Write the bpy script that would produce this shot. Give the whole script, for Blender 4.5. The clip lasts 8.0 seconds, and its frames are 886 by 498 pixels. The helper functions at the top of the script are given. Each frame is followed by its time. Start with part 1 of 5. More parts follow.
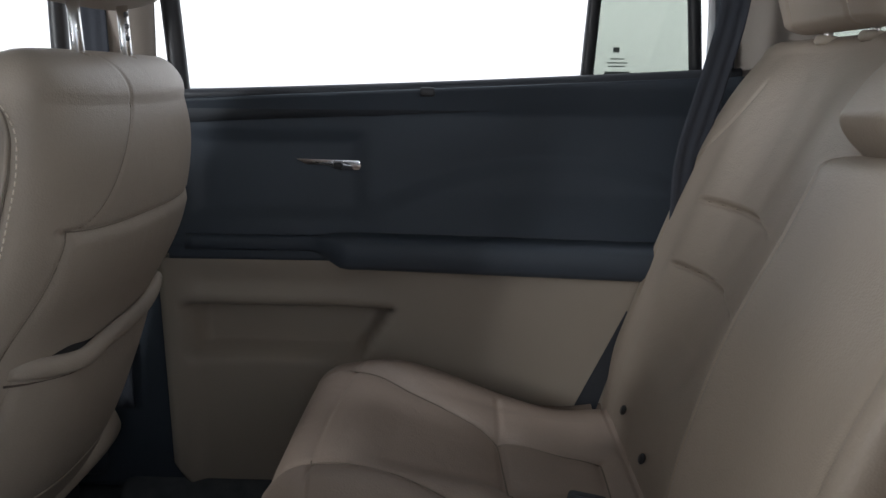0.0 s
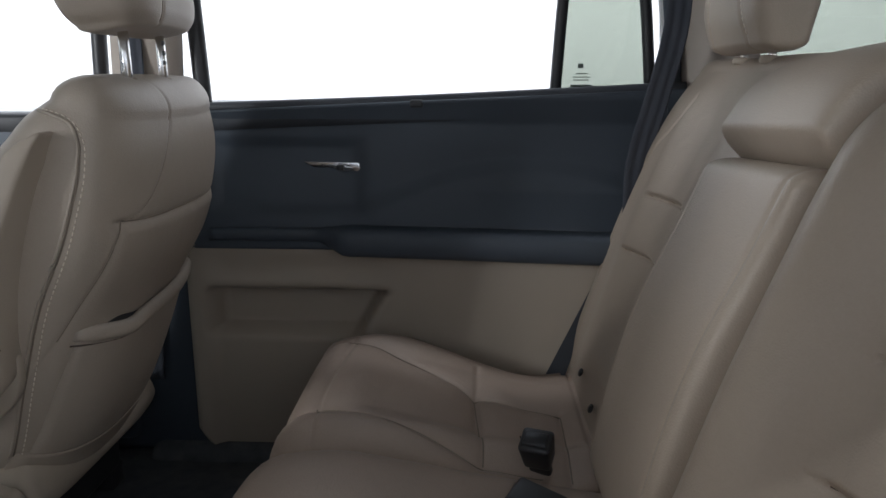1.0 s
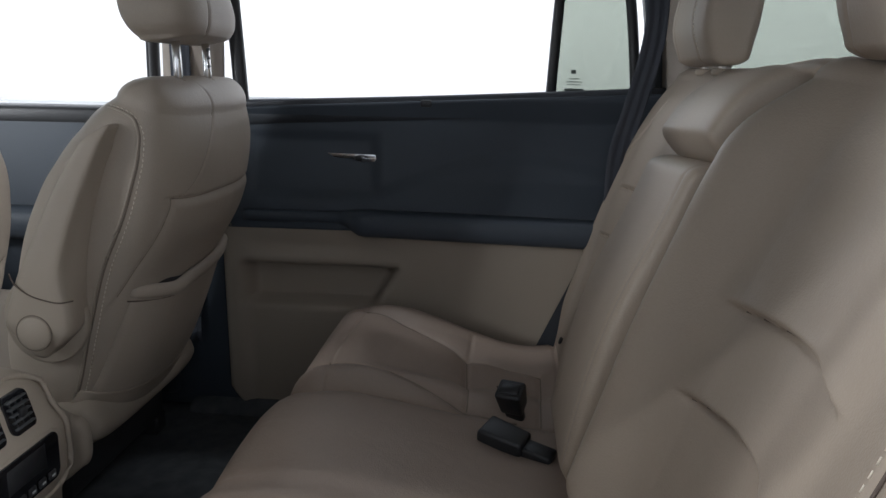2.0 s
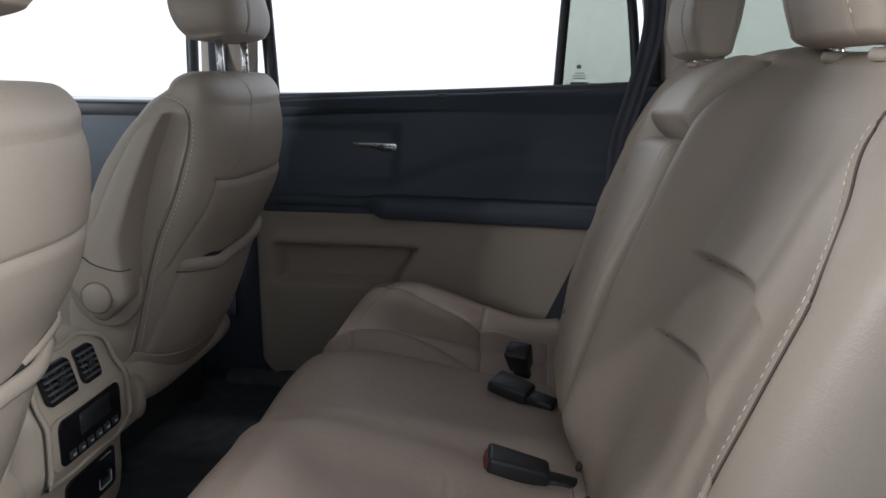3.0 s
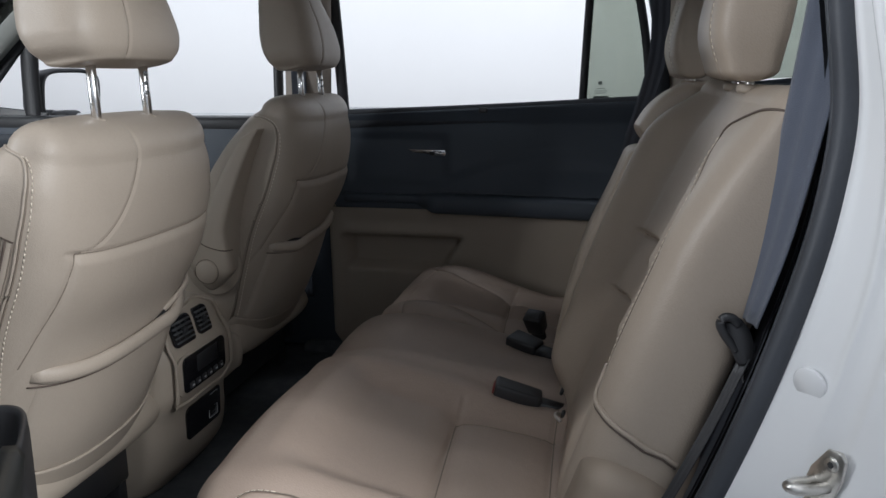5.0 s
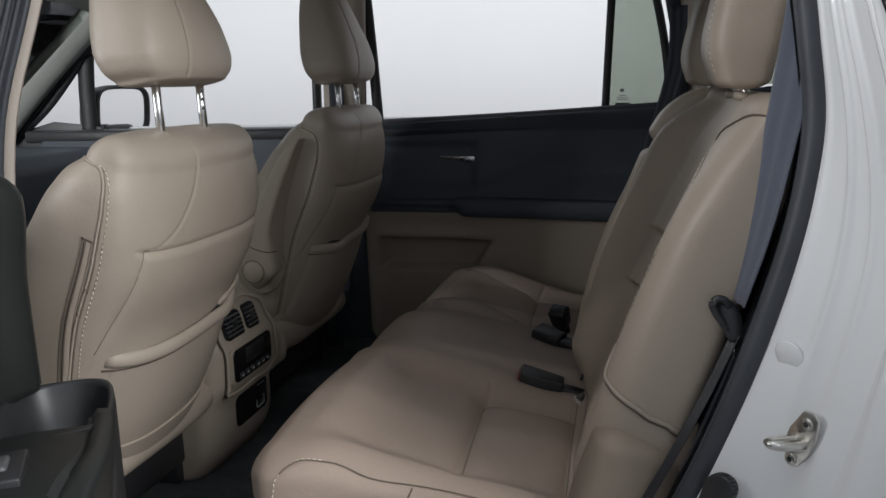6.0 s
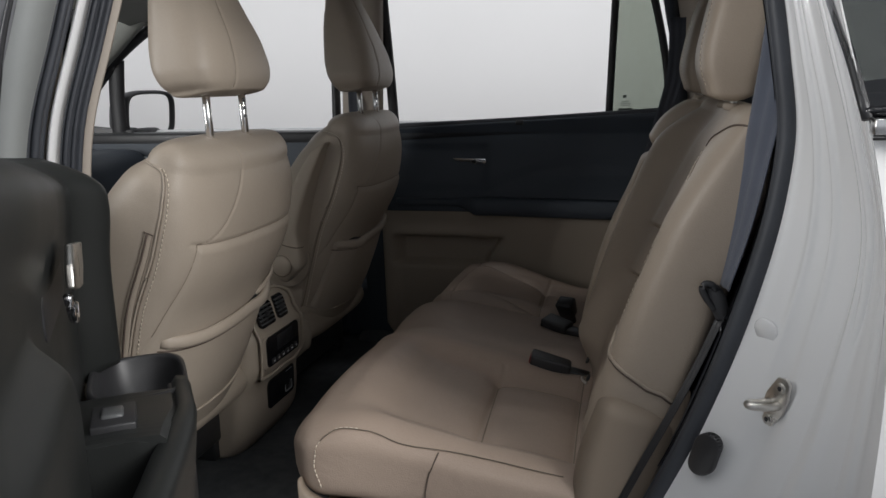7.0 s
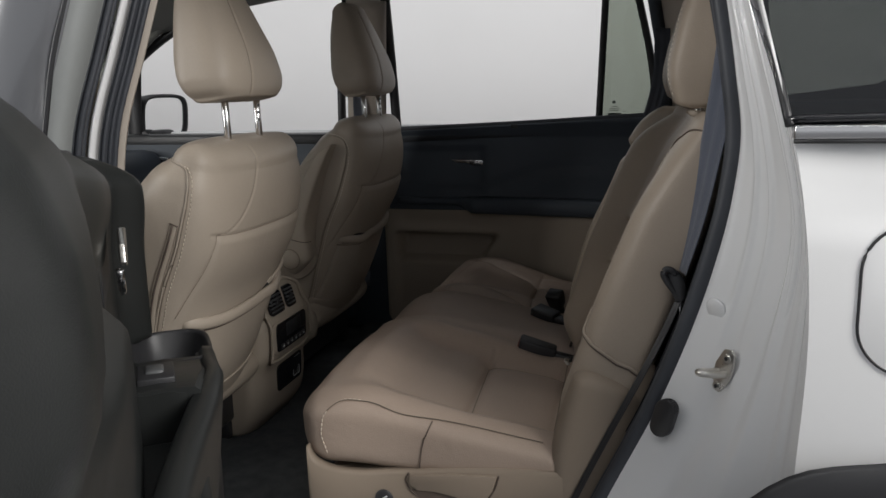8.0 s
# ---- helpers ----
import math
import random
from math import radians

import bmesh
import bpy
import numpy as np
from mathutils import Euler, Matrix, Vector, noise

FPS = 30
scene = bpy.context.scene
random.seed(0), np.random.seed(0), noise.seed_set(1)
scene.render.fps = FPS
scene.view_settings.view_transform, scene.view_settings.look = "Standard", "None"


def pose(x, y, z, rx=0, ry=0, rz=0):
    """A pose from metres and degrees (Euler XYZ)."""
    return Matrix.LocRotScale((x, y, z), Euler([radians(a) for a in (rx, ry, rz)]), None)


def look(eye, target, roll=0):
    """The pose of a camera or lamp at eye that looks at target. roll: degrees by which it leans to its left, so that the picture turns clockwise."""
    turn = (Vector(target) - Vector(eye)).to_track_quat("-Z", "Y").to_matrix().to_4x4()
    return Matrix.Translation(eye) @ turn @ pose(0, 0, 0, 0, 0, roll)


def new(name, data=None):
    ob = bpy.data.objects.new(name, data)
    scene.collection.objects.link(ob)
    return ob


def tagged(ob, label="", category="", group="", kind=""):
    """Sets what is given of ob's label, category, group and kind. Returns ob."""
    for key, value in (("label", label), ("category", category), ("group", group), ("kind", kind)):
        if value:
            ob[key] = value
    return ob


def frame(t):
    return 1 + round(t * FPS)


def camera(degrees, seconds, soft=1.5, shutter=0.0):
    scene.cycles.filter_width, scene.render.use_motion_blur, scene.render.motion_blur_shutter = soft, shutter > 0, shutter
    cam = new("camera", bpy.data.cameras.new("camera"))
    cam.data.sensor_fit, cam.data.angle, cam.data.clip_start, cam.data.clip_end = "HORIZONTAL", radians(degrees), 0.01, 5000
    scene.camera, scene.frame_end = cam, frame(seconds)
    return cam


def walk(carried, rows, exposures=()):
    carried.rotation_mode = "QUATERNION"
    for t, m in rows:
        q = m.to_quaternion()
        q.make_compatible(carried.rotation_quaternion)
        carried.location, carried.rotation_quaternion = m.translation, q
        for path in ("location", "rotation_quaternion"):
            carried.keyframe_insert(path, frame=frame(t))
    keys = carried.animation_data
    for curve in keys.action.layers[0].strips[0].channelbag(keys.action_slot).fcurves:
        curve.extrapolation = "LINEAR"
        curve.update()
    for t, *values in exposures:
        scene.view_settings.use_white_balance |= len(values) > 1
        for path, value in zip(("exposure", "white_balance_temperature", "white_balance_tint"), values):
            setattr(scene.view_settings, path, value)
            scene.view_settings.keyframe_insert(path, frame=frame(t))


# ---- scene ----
cam = camera(59.6, 8.0)
PATH = [
    (0, (0.472, -0.61, 1.225), (0.413, 1.341, 0.788), 0.5),
    (0.5, (0.488, -0.728, 1.241), (0.422, 1.222, 0.802), 0.0),
    (1, (0.521, -0.823, 1.248), (0.439, 1.128, 0.816), 0.1),
    (1.5, (0.562, -0.934, 1.26), (0.441, 1.013, 0.82), 0.6),
    (1.7, (0.584, -0.977, 1.267), (0.441, 0.968, 0.825), 0.8),
    (2.8, (0.609, -1.149, 1.259), (0.407, 0.789, 0.808), 0.6),
    (3, (0.617, -1.188, 1.254), (0.405, 0.751, 0.81), 0.6),
    (3.5, (0.636, -1.289, 1.255), (0.405, 0.651, 0.827), 0.9),
    (4, (0.66, -1.37, 1.263), (0.413, 0.569, 0.837), 1.0),
    (4.2, (0.675, -1.399, 1.268), (0.42, 0.538, 0.841), 0.9),
    (5.3, (0.789, -1.579, 1.296), (0.333, 0.321, 0.866), -1.1),
    (5.5, (0.801, -1.602, 1.294), (0.327, 0.297, 0.882), -1.4),
    (6, (0.796, -1.654, 1.301), (0.305, 0.241, 0.887), -1.5),
    (6.5, (0.787, -1.728, 1.312), (0.293, 0.166, 0.899), -1.4),
    (7, (0.802, -1.806, 1.32), (0.303, 0.087, 0.908), -1.5),
    (7.5, (0.822, -1.876, 1.327), (0.318, 0.015, 0.916), -1.5),
    (8, (0.858, -1.95, 1.329), (0.349, -0.059, 0.924), -1.3),
]
walk(cam, [(t, look(eye, target, roll)) for t, eye, target, roll in PATH],
     exposures=[(0.0, 1.38, 5900, 9), (1.0, 1.38, 5850, 9), (1.5, 1.20, 5850, 9), (3.0, 1.08, 5750, 9), (3.5, 0.90, 5700, 9), (4.0, 0.45, 5700, 9), (5.5, 0.50, 5900, 9), (6.0, 0.23, 6000, 9), (6.5, 0.26, 6100, 9), (7.0, 0.04, 6200, 10), (7.5, 0.10, 6250, 10), (8.0, -0.12, 6300, 10)])

# ---- light ----
world = bpy.data.worlds.new("studio_light")
world.use_nodes = True
scene.world = world
wn = world.node_tree
back = wn.nodes["Background"]
back.inputs["Color"].default_value = (0.95, 0.97, 1.0, 1)
# even light from pale walls and ceiling all round
direction, split, fade = wn.nodes.new("ShaderNodeTexCoord"), wn.nodes.new("ShaderNodeSeparateXYZ"), wn.nodes.new("ShaderNodeMapRange")
fade.inputs["From Min"].default_value, fade.inputs["From Max"].default_value = 0.12, 0.60
fade.inputs["To Min"].default_value, fade.inputs["To Max"].default_value = 0.54, 0.34
wn.links.new(direction.outputs["Generated"], split.inputs[0])
wn.links.new(split.outputs["Z"], fade.inputs["Value"])
wn.links.new(fade.outputs["Result"], back.inputs["Strength"])


def area_lamp(name, eye, target, width, height, watts, color=(1, 1, 1)):
    data = bpy.data.lights.new(name, "AREA")
    data.shape, data.size, data.size_y, data.energy, data.color = "RECTANGLE", width, height, watts, color
    ob = new(name, data)
    ob.matrix_world = look(eye, target)
    return ob


area_lamp("wall_washer", (0.2, 1.8, 4.9), (0.0, 6.2, 2.2), 8.0, 0.8, 100, (1.0, 0.98, 0.96))
area_lamp("floor_washer", (0.2, 2.4, 0.12), (0.0, 6.2, 2.0), 8.0, 0.2, 64, (1.0, 0.98, 0.96))
# two unseen lamps, added to light the seats and the doorway edge
area_lamp("added_soft_lamp", (3.2, -2.2, 2.5), (0.0, -0.5, 1.0), 1.0, 1.4, 92, (1.0, 0.96, 0.90))
area_lamp("added_soft_lamp", (-3.2, -2.6, 2.1), (0.8, 0.0, 1.1), 0.5, 2.6, 100, (1.0, 0.97, 0.92))
for y in (-1.7, -2.5):
    area_lamp("ceiling_tube", (0.8, y, 4.3), (0.8, y + 0.3, 0), 6.0, 0.06, 18, (1.0, 0.97, 0.93))


# ---- materials ----
def material(name, color, rough=0.5, metal=0.0, spots=0.12, scale=6.0, grain=400.0, bump=0.0, bump_scale=300.0, coat=0.0, sheen=0.0, spec=0.5, cells=False, uneven=0.1, crease=0.0):
    """A surface with two sizes of colour variation, uneven roughness and fine relief."""
    m = bpy.data.materials.new(name)
    m.use_nodes = True
    nt = m.node_tree
    b = nt.nodes["Principled BSDF"]
    b.inputs["Roughness"].default_value, b.inputs["Metallic"].default_value = rough, metal
    b.inputs["Coat Weight"].default_value, b.inputs["Coat Roughness"].default_value = coat, 0.05
    b.inputs["Sheen Weight"].default_value, b.inputs["Specular IOR Level"].default_value = sheen, spec
    co = nt.nodes.new("ShaderNodeTexCoord")
    big, fine = nt.nodes.new("ShaderNodeTexNoise"), nt.nodes.new("ShaderNodeTexNoise")
    big.inputs["Scale"].default_value, big.inputs["Detail"].default_value = scale, 6
    fine.inputs["Scale"].default_value, fine.inputs["Detail"].default_value = grain, 2
    mix = nt.nodes.new("ShaderNodeMath")
    mix.operation = "MULTIPLY_ADD"
    mix.inputs[1].default_value = 0.35
    nt.links.new(co.outputs["Object"], big.inputs["Vector"])
    nt.links.new(co.outputs["Object"], fine.inputs["Vector"])
    nt.links.new(fine.outputs["Fac"], mix.inputs[0])
    nt.links.new(big.outputs["Fac"], mix.inputs[2])
    ramp = nt.nodes.new("ShaderNodeValToRGB")
    ramp.color_ramp.elements[0].position, ramp.color_ramp.elements[1].position = 0.35, 1.0
    ramp.color_ramp.elements[0].color = (*[c * (1 - spots) for c in color], 1)
    ramp.color_ramp.elements[1].color = (*[min(1, c * (1 + spots)) for c in color], 1)
    nt.links.new(mix.outputs[0], ramp.inputs["Fac"])
    nt.links.new(ramp.outputs["Color"], b.inputs["Base Color"])
    wear = nt.nodes.new("ShaderNodeMapRange")
    wear.inputs["To Min"].default_value, wear.inputs["To Max"].default_value = max(0.02, rough - uneven), min(1, rough + uneven)
    nt.links.new(big.outputs["Fac"], wear.inputs["Value"])
    nt.links.new(wear.outputs["Result"], b.inputs["Roughness"])
    if bump:
        if cells:
            tex = nt.nodes.new("ShaderNodeTexVoronoi")
            out = tex.outputs["Distance"]
        else:
            tex = nt.nodes.new("ShaderNodeTexNoise")
            out = tex.outputs["Fac"]
        tex.inputs["Scale"].default_value = bump_scale
        nt.links.new(co.outputs["Object"], tex.inputs["Vector"])
        bn = nt.nodes.new("ShaderNodeBump")
        bn.inputs["Strength"].default_value, bn.inputs["Distance"].default_value = bump, 0.002
        nt.links.new(out, bn.inputs["Height"])
        nt.links.new(bn.outputs["Normal"], b.inputs["Normal"])
        if crease:
            slow, soft = nt.nodes.new("ShaderNodeTexNoise"), nt.nodes.new("ShaderNodeBump")
            slow.inputs["Scale"].default_value, slow.inputs["Detail"].default_value, slow.inputs["Distortion"].default_value = 22, 3, 0.6
            soft.inputs["Strength"].default_value, soft.inputs["Distance"].default_value = crease, 0.01
            nt.links.new(co.outputs["Object"], slow.inputs["Vector"])
            nt.links.new(slow.outputs["Fac"], soft.inputs["Height"])
            nt.links.new(soft.outputs["Normal"], bn.inputs["Normal"])
    return m


def glass(name, tint, ior=1.5):
    m = bpy.data.materials.new(name)
    m.use_nodes = True
    nt = m.node_tree
    nt.nodes.remove(nt.nodes["Principled BSDF"])
    clear, shiny, mix, fr = (nt.nodes.new(k) for k in ("ShaderNodeBsdfTransparent", "ShaderNodeBsdfGlossy", "ShaderNodeMixShader", "ShaderNodeFresnel"))
    clear.inputs["Color"].default_value = (*tint, 1)
    shiny.inputs["Roughness"].default_value = 0.02
    fr.inputs["IOR"].default_value = ior
    nt.links.new(fr.outputs["Fac"], mix.inputs["Fac"])
    nt.links.new(clear.outputs[0], mix.inputs[1])
    nt.links.new(shiny.outputs[0], mix.inputs[2])
    nt.links.new(mix.outputs[0], nt.nodes["Material Output"].inputs["Surface"])
    return m


LEATHER = material("beige_leather", (0.385, 0.328, 0.268), 0.48, spots=0.07, scale=5, grain=260, bump=0.14, bump_scale=480, cells=True, spec=0.4, crease=0.10)
REAR = material("warm_beige_leather", (0.345, 0.286, 0.228), 0.46, spots=0.07, scale=5, grain=260, bump=0.14, bump_scale=480, cells=True, spec=0.4, crease=0.10)
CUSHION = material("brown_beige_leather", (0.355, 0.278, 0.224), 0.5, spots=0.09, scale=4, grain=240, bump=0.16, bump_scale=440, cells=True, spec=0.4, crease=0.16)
# sash paint with its shade mixed in as grey
SASH = material("shaded_sash_paint", (0.28, 0.29, 0.285), 0.5, spots=0.05)
COVER = material("smoked_gloss_cover", (0.12, 0.122, 0.13), 0.28, spots=0.05, spec=1.0, coat=1.0, uneven=0.03)
GREYTRIM = material("grey_pillar_cloth", (0.25, 0.255, 0.235), 0.8, spots=0.06, bump=0.15, bump_scale=700)
THREAD = material("pale_thread", (0.72, 0.64, 0.53), 0.7, spots=0.1)
SEAM = material("dark_seam", (0.10, 0.075, 0.06), 0.8, spots=0.1)
BEIGE = material("beige_plastic", (0.37, 0.315, 0.255), 0.55, spots=0.05, scale=4, grain=500, bump=0.12, bump_scale=700, spec=0.35)
# the beige plastic again, darkened for the shade low on the rear seat
SHADEBEIGE = material("shaded_beige_plastic", (0.255, 0.205, 0.158), 0.55, spots=0.05, scale=4, grain=500, bump=0.12, bump_scale=700, spec=0.35)
PILLAR = material("grey_beige_pillar_trim", (0.40, 0.35, 0.30), 0.7, spots=0.05, bump=0.1, bump_scale=600)
DARK = material("blue_black_plastic", (0.052, 0.063, 0.080), 0.55, spots=0.15, scale=4, grain=500, bump=0.15, bump_scale=800, spec=0.45)
DOORBLACK = material("black_door_trim", (0.018, 0.0195, 0.019), 0.44, spots=0.12, scale=5, bump=0.15, bump_scale=800, spec=0.45)
BLACK = material("black_plastic", (0.026, 0.026, 0.028), 0.42, spots=0.15, bump=0.08, bump_scale=700)
GLOSSBLACK = material("gloss_black", (0.01, 0.01, 0.012), 0.12, spots=0.1, spec=0.6)
RUBBER = material("black_rubber", (0.044, 0.048, 0.057), 0.5, spots=0.2, scale=12, bump=0.1, bump_scale=200)
CARPET = material("black_carpet", (0.095, 0.10, 0.105), 0.95, spots=0.3, scale=30, grain=900, bump=0.8, bump_scale=600, spec=0.1)
HEADLINER = material("grey_headliner", (0.42, 0.42, 0.40), 0.9, spots=0.05, bump=0.3, bump_scale=900, spec=0.1)
PAINT = material("white_paint", (0.80, 0.80, 0.80), 0.34, spots=0.008, scale=2, grain=900, coat=1.0, uneven=0.02)
CHROME = material("chrome", (0.82, 0.82, 0.84), 0.09, metal=1.0, spots=0.04, scale=20)
STEEL = material("zinc_steel", (0.62, 0.60, 0.56), 0.3, metal=1.0, spots=0.15, scale=40, bump=0.1, bump_scale=300)
WEBBING = material("blue_grey_webbing", (0.075, 0.085, 0.115), 0.75, spots=0.12, scale=20, grain=900, bump=0.6, bump_scale=900, sheen=0.3)
DARKWEB = material("dark_webbing", (0.05, 0.055, 0.07), 0.8, spots=0.12, scale=20, bump=0.6, bump_scale=900)
SOFTSEAM = material("leather_seam", (0.19, 0.155, 0.12), 0.7, spots=0.08)
RED = material("red_button", (0.16, 0.02, 0.015), 0.4, spots=0.05)
PRINT = material("pale_print", (0.55, 0.57, 0.57), 0.6, spots=0.03)
MIRROR = material("mirror_glass", (0.9, 0.9, 0.9), 0.02, metal=1.0, spots=0.01)
GREYPRINT = material("grey_print", (0.16, 0.17, 0.17), 0.6, spots=0.03)
GREYKEY = material("grey_key", (0.085, 0.088, 0.09), 0.35, spots=0.06)
BRIGHT = material("bright_trim", (0.80, 0.79, 0.78), 0.25, metal=1.0, spots=0.03, uneven=0.03)
WALL = material("studio_white", (0.78, 0.77, 0.76), 0.85, spots=0.03, scale=0.6)
FLOOR = material("studio_floor", (0.22, 0.22, 0.23), 0.45, spots=0.12, scale=1.5, grain=60)
TYRE = material("tyre_rubber", (0.02, 0.02, 0.02), 0.8, spots=0.2)
PRIVACY = glass("privacy_glass", (0.575, 0.605, 0.56))
SMOKED = glass("smoked_glass", (0.56, 0.56, 0.58), 1.75)
CLEARGLASS = glass("clear_glass", (0.86, 0.90, 0.87))


# ---- building helpers ----
def thing(name, label, category, group="", kind="", at=(0, 0, 0)):
    ob = tagged(new(name), label, category, group, kind)
    ob.location = at
    ob.empty_display_size = 0.05
    return ob


def part(name, bm, mat, parent=None, label="", smooth=True):
    me = bpy.data.meshes.new(name)
    bmesh.ops.recalc_face_normals(bm, faces=bm.faces)
    bm.to_mesh(me)
    bm.free()
    me.materials.append(mat)
    if smooth:
        me.shade_smooth()
    ob = new(name, me)
    if parent:
        up = parent
        off = Vector((0, 0, 0))
        while up:
            off += up.location
            up = up.parent
        ob.parent = parent
        me.transform(Matrix.Translation(-off))
    if label:
        ob["label"] = label
    return ob


def rings(loops, closed=True, cap=True):
    """A skin over loops of equal length."""
    bm = bmesh.new()
    vs = [[bm.verts.new(p) for p in lp] for lp in loops]
    n = len(vs[0])
    for a, b in zip(vs, vs[1:]):
        for i in range(n if closed else n - 1):
            bm.faces.new((a[i], a[(i + 1) % n], b[(i + 1) % n], b[i]))
    if cap and closed:
        bm.faces.new(vs[0][::-1])
        bm.faces.new(vs[-1])
    return bm


def smooth_line(points, n):
    """n points of a smooth line through the given ones (any dimension)."""
    p = np.array(points, float)
    if len(p) < 3:
        return np.array([p[0] + (p[-1] - p[0]) * k for k in np.linspace(0, 1, n)])
    t = np.r_[0, np.cumsum(np.linalg.norm(np.diff(p[:, :3] if p.shape[1] < 6 else p[:, :2], axis=0), axis=1) + 1e-9)]
    m = np.gradient(p, t, axis=0)
    out = []
    for s in np.linspace(0, t[-1], n):
        i = min(np.searchsorted(t, s, "right") - 1, len(t) - 2)
        h = t[i + 1] - t[i]
        k = (s - t[i]) / h
        out.append((2 * k**3 - 3 * k**2 + 1) * p[i] + (k**3 - 2 * k**2 + k) * h * m[i] + (3 * k**2 - 2 * k**3) * p[i + 1] + (k**3 - k**2) * h * m[i + 1])
    return np.array(out)


def tube(points, radius, n=10, steps=0, flat=1.0, side=None):
    """A round or flattened bar along a line."""
    p = smooth_line(points, steps) if steps else np.array(points, float)
    loops = []
    for i in range(len(p)):
        d = Vector(p[min(i + 1, len(p) - 1)] - p[max(i - 1, 0)]).normalized()
        a = Vector(side) if side else (Vector((0, 0, 1)) if abs(d.z) < 0.9 else Vector((1, 0, 0)))
        u = (a - d * a.dot(d)).normalized()
        w = d.cross(u)
        loops.append([Vector(p[i]) + u * radius * math.cos(2 * math.pi * k / n) + w * radius * flat * math.sin(2 * math.pi * k / n) for k in range(n)])
    return rings(loops)


def block(lo, hi, bevel=0.004, seg=2, m=None):
    """A box between two corners with rounded edges."""
    bm = bmesh.new()
    bmesh.ops.create_cube(bm, size=1)
    for v in bm.verts:
        v.co = Vector([lo[i] + (v.co[i] + 0.5) * (hi[i] - lo[i]) for i in range(3)])
    if bevel:
        bmesh.ops.bevel(bm, geom=bm.edges[:], offset=bevel, segments=seg, affect="EDGES", profile=0.5)
    if m is not None:
        bm.transform(m)
    return bm


def disc(center, axis, radius, depth, n=32, bevel=0.002):
    """A round plate or knob along an axis."""
    q = Vector(axis).normalized().to_track_quat("Z", "Y").to_matrix()
    prof = [(0.02 * radius, 0), (radius - bevel, 0), (radius, bevel), (radius, depth - bevel), (radius - bevel, depth), (0.02 * radius, depth)]
    return rings([[Vector(center) + q @ Vector((r * math.cos(2 * math.pi * k / n), r * math.sin(2 * math.pi * k / n), d)) for k in range(n)] for r, d in prof])


def plate(outline, thick, direction, bevel=0.0):
    """A flat piece with any outline, given thickness along a direction."""
    bm = bmesh.new()
    f = bm.faces.new([bm.verts.new(p) for p in outline])
    ext = bmesh.ops.extrude_face_region(bm, geom=[f])
    bmesh.ops.translate(bm, verts=[g for g in ext["geom"] if isinstance(g, bmesh.types.BMVert)], vec=Vector(direction).normalized() * thick)
    if bevel:
        bmesh.ops.bevel(bm, geom=bm.edges[:], offset=bevel, segments=2, affect="EDGES", profile=0.5)
    return bm


def round_outline(u0, u1, v0, v1, r, place, n=6):
    """A rectangle with round corners; place turns (u, v) into a point."""
    out = []
    for cu, cv, a in ((u1 - r, v1 - r, 0), (u0 + r, v1 - r, 90), (u0 + r, v0 + r, 180), (u1 - r, v0 + r, 270)):
        for k in range(n + 1):
            t = radians(a + 90 * k / n)
            out.append(place(cu + r * math.cos(t), cv + r * math.sin(t)))
    return out


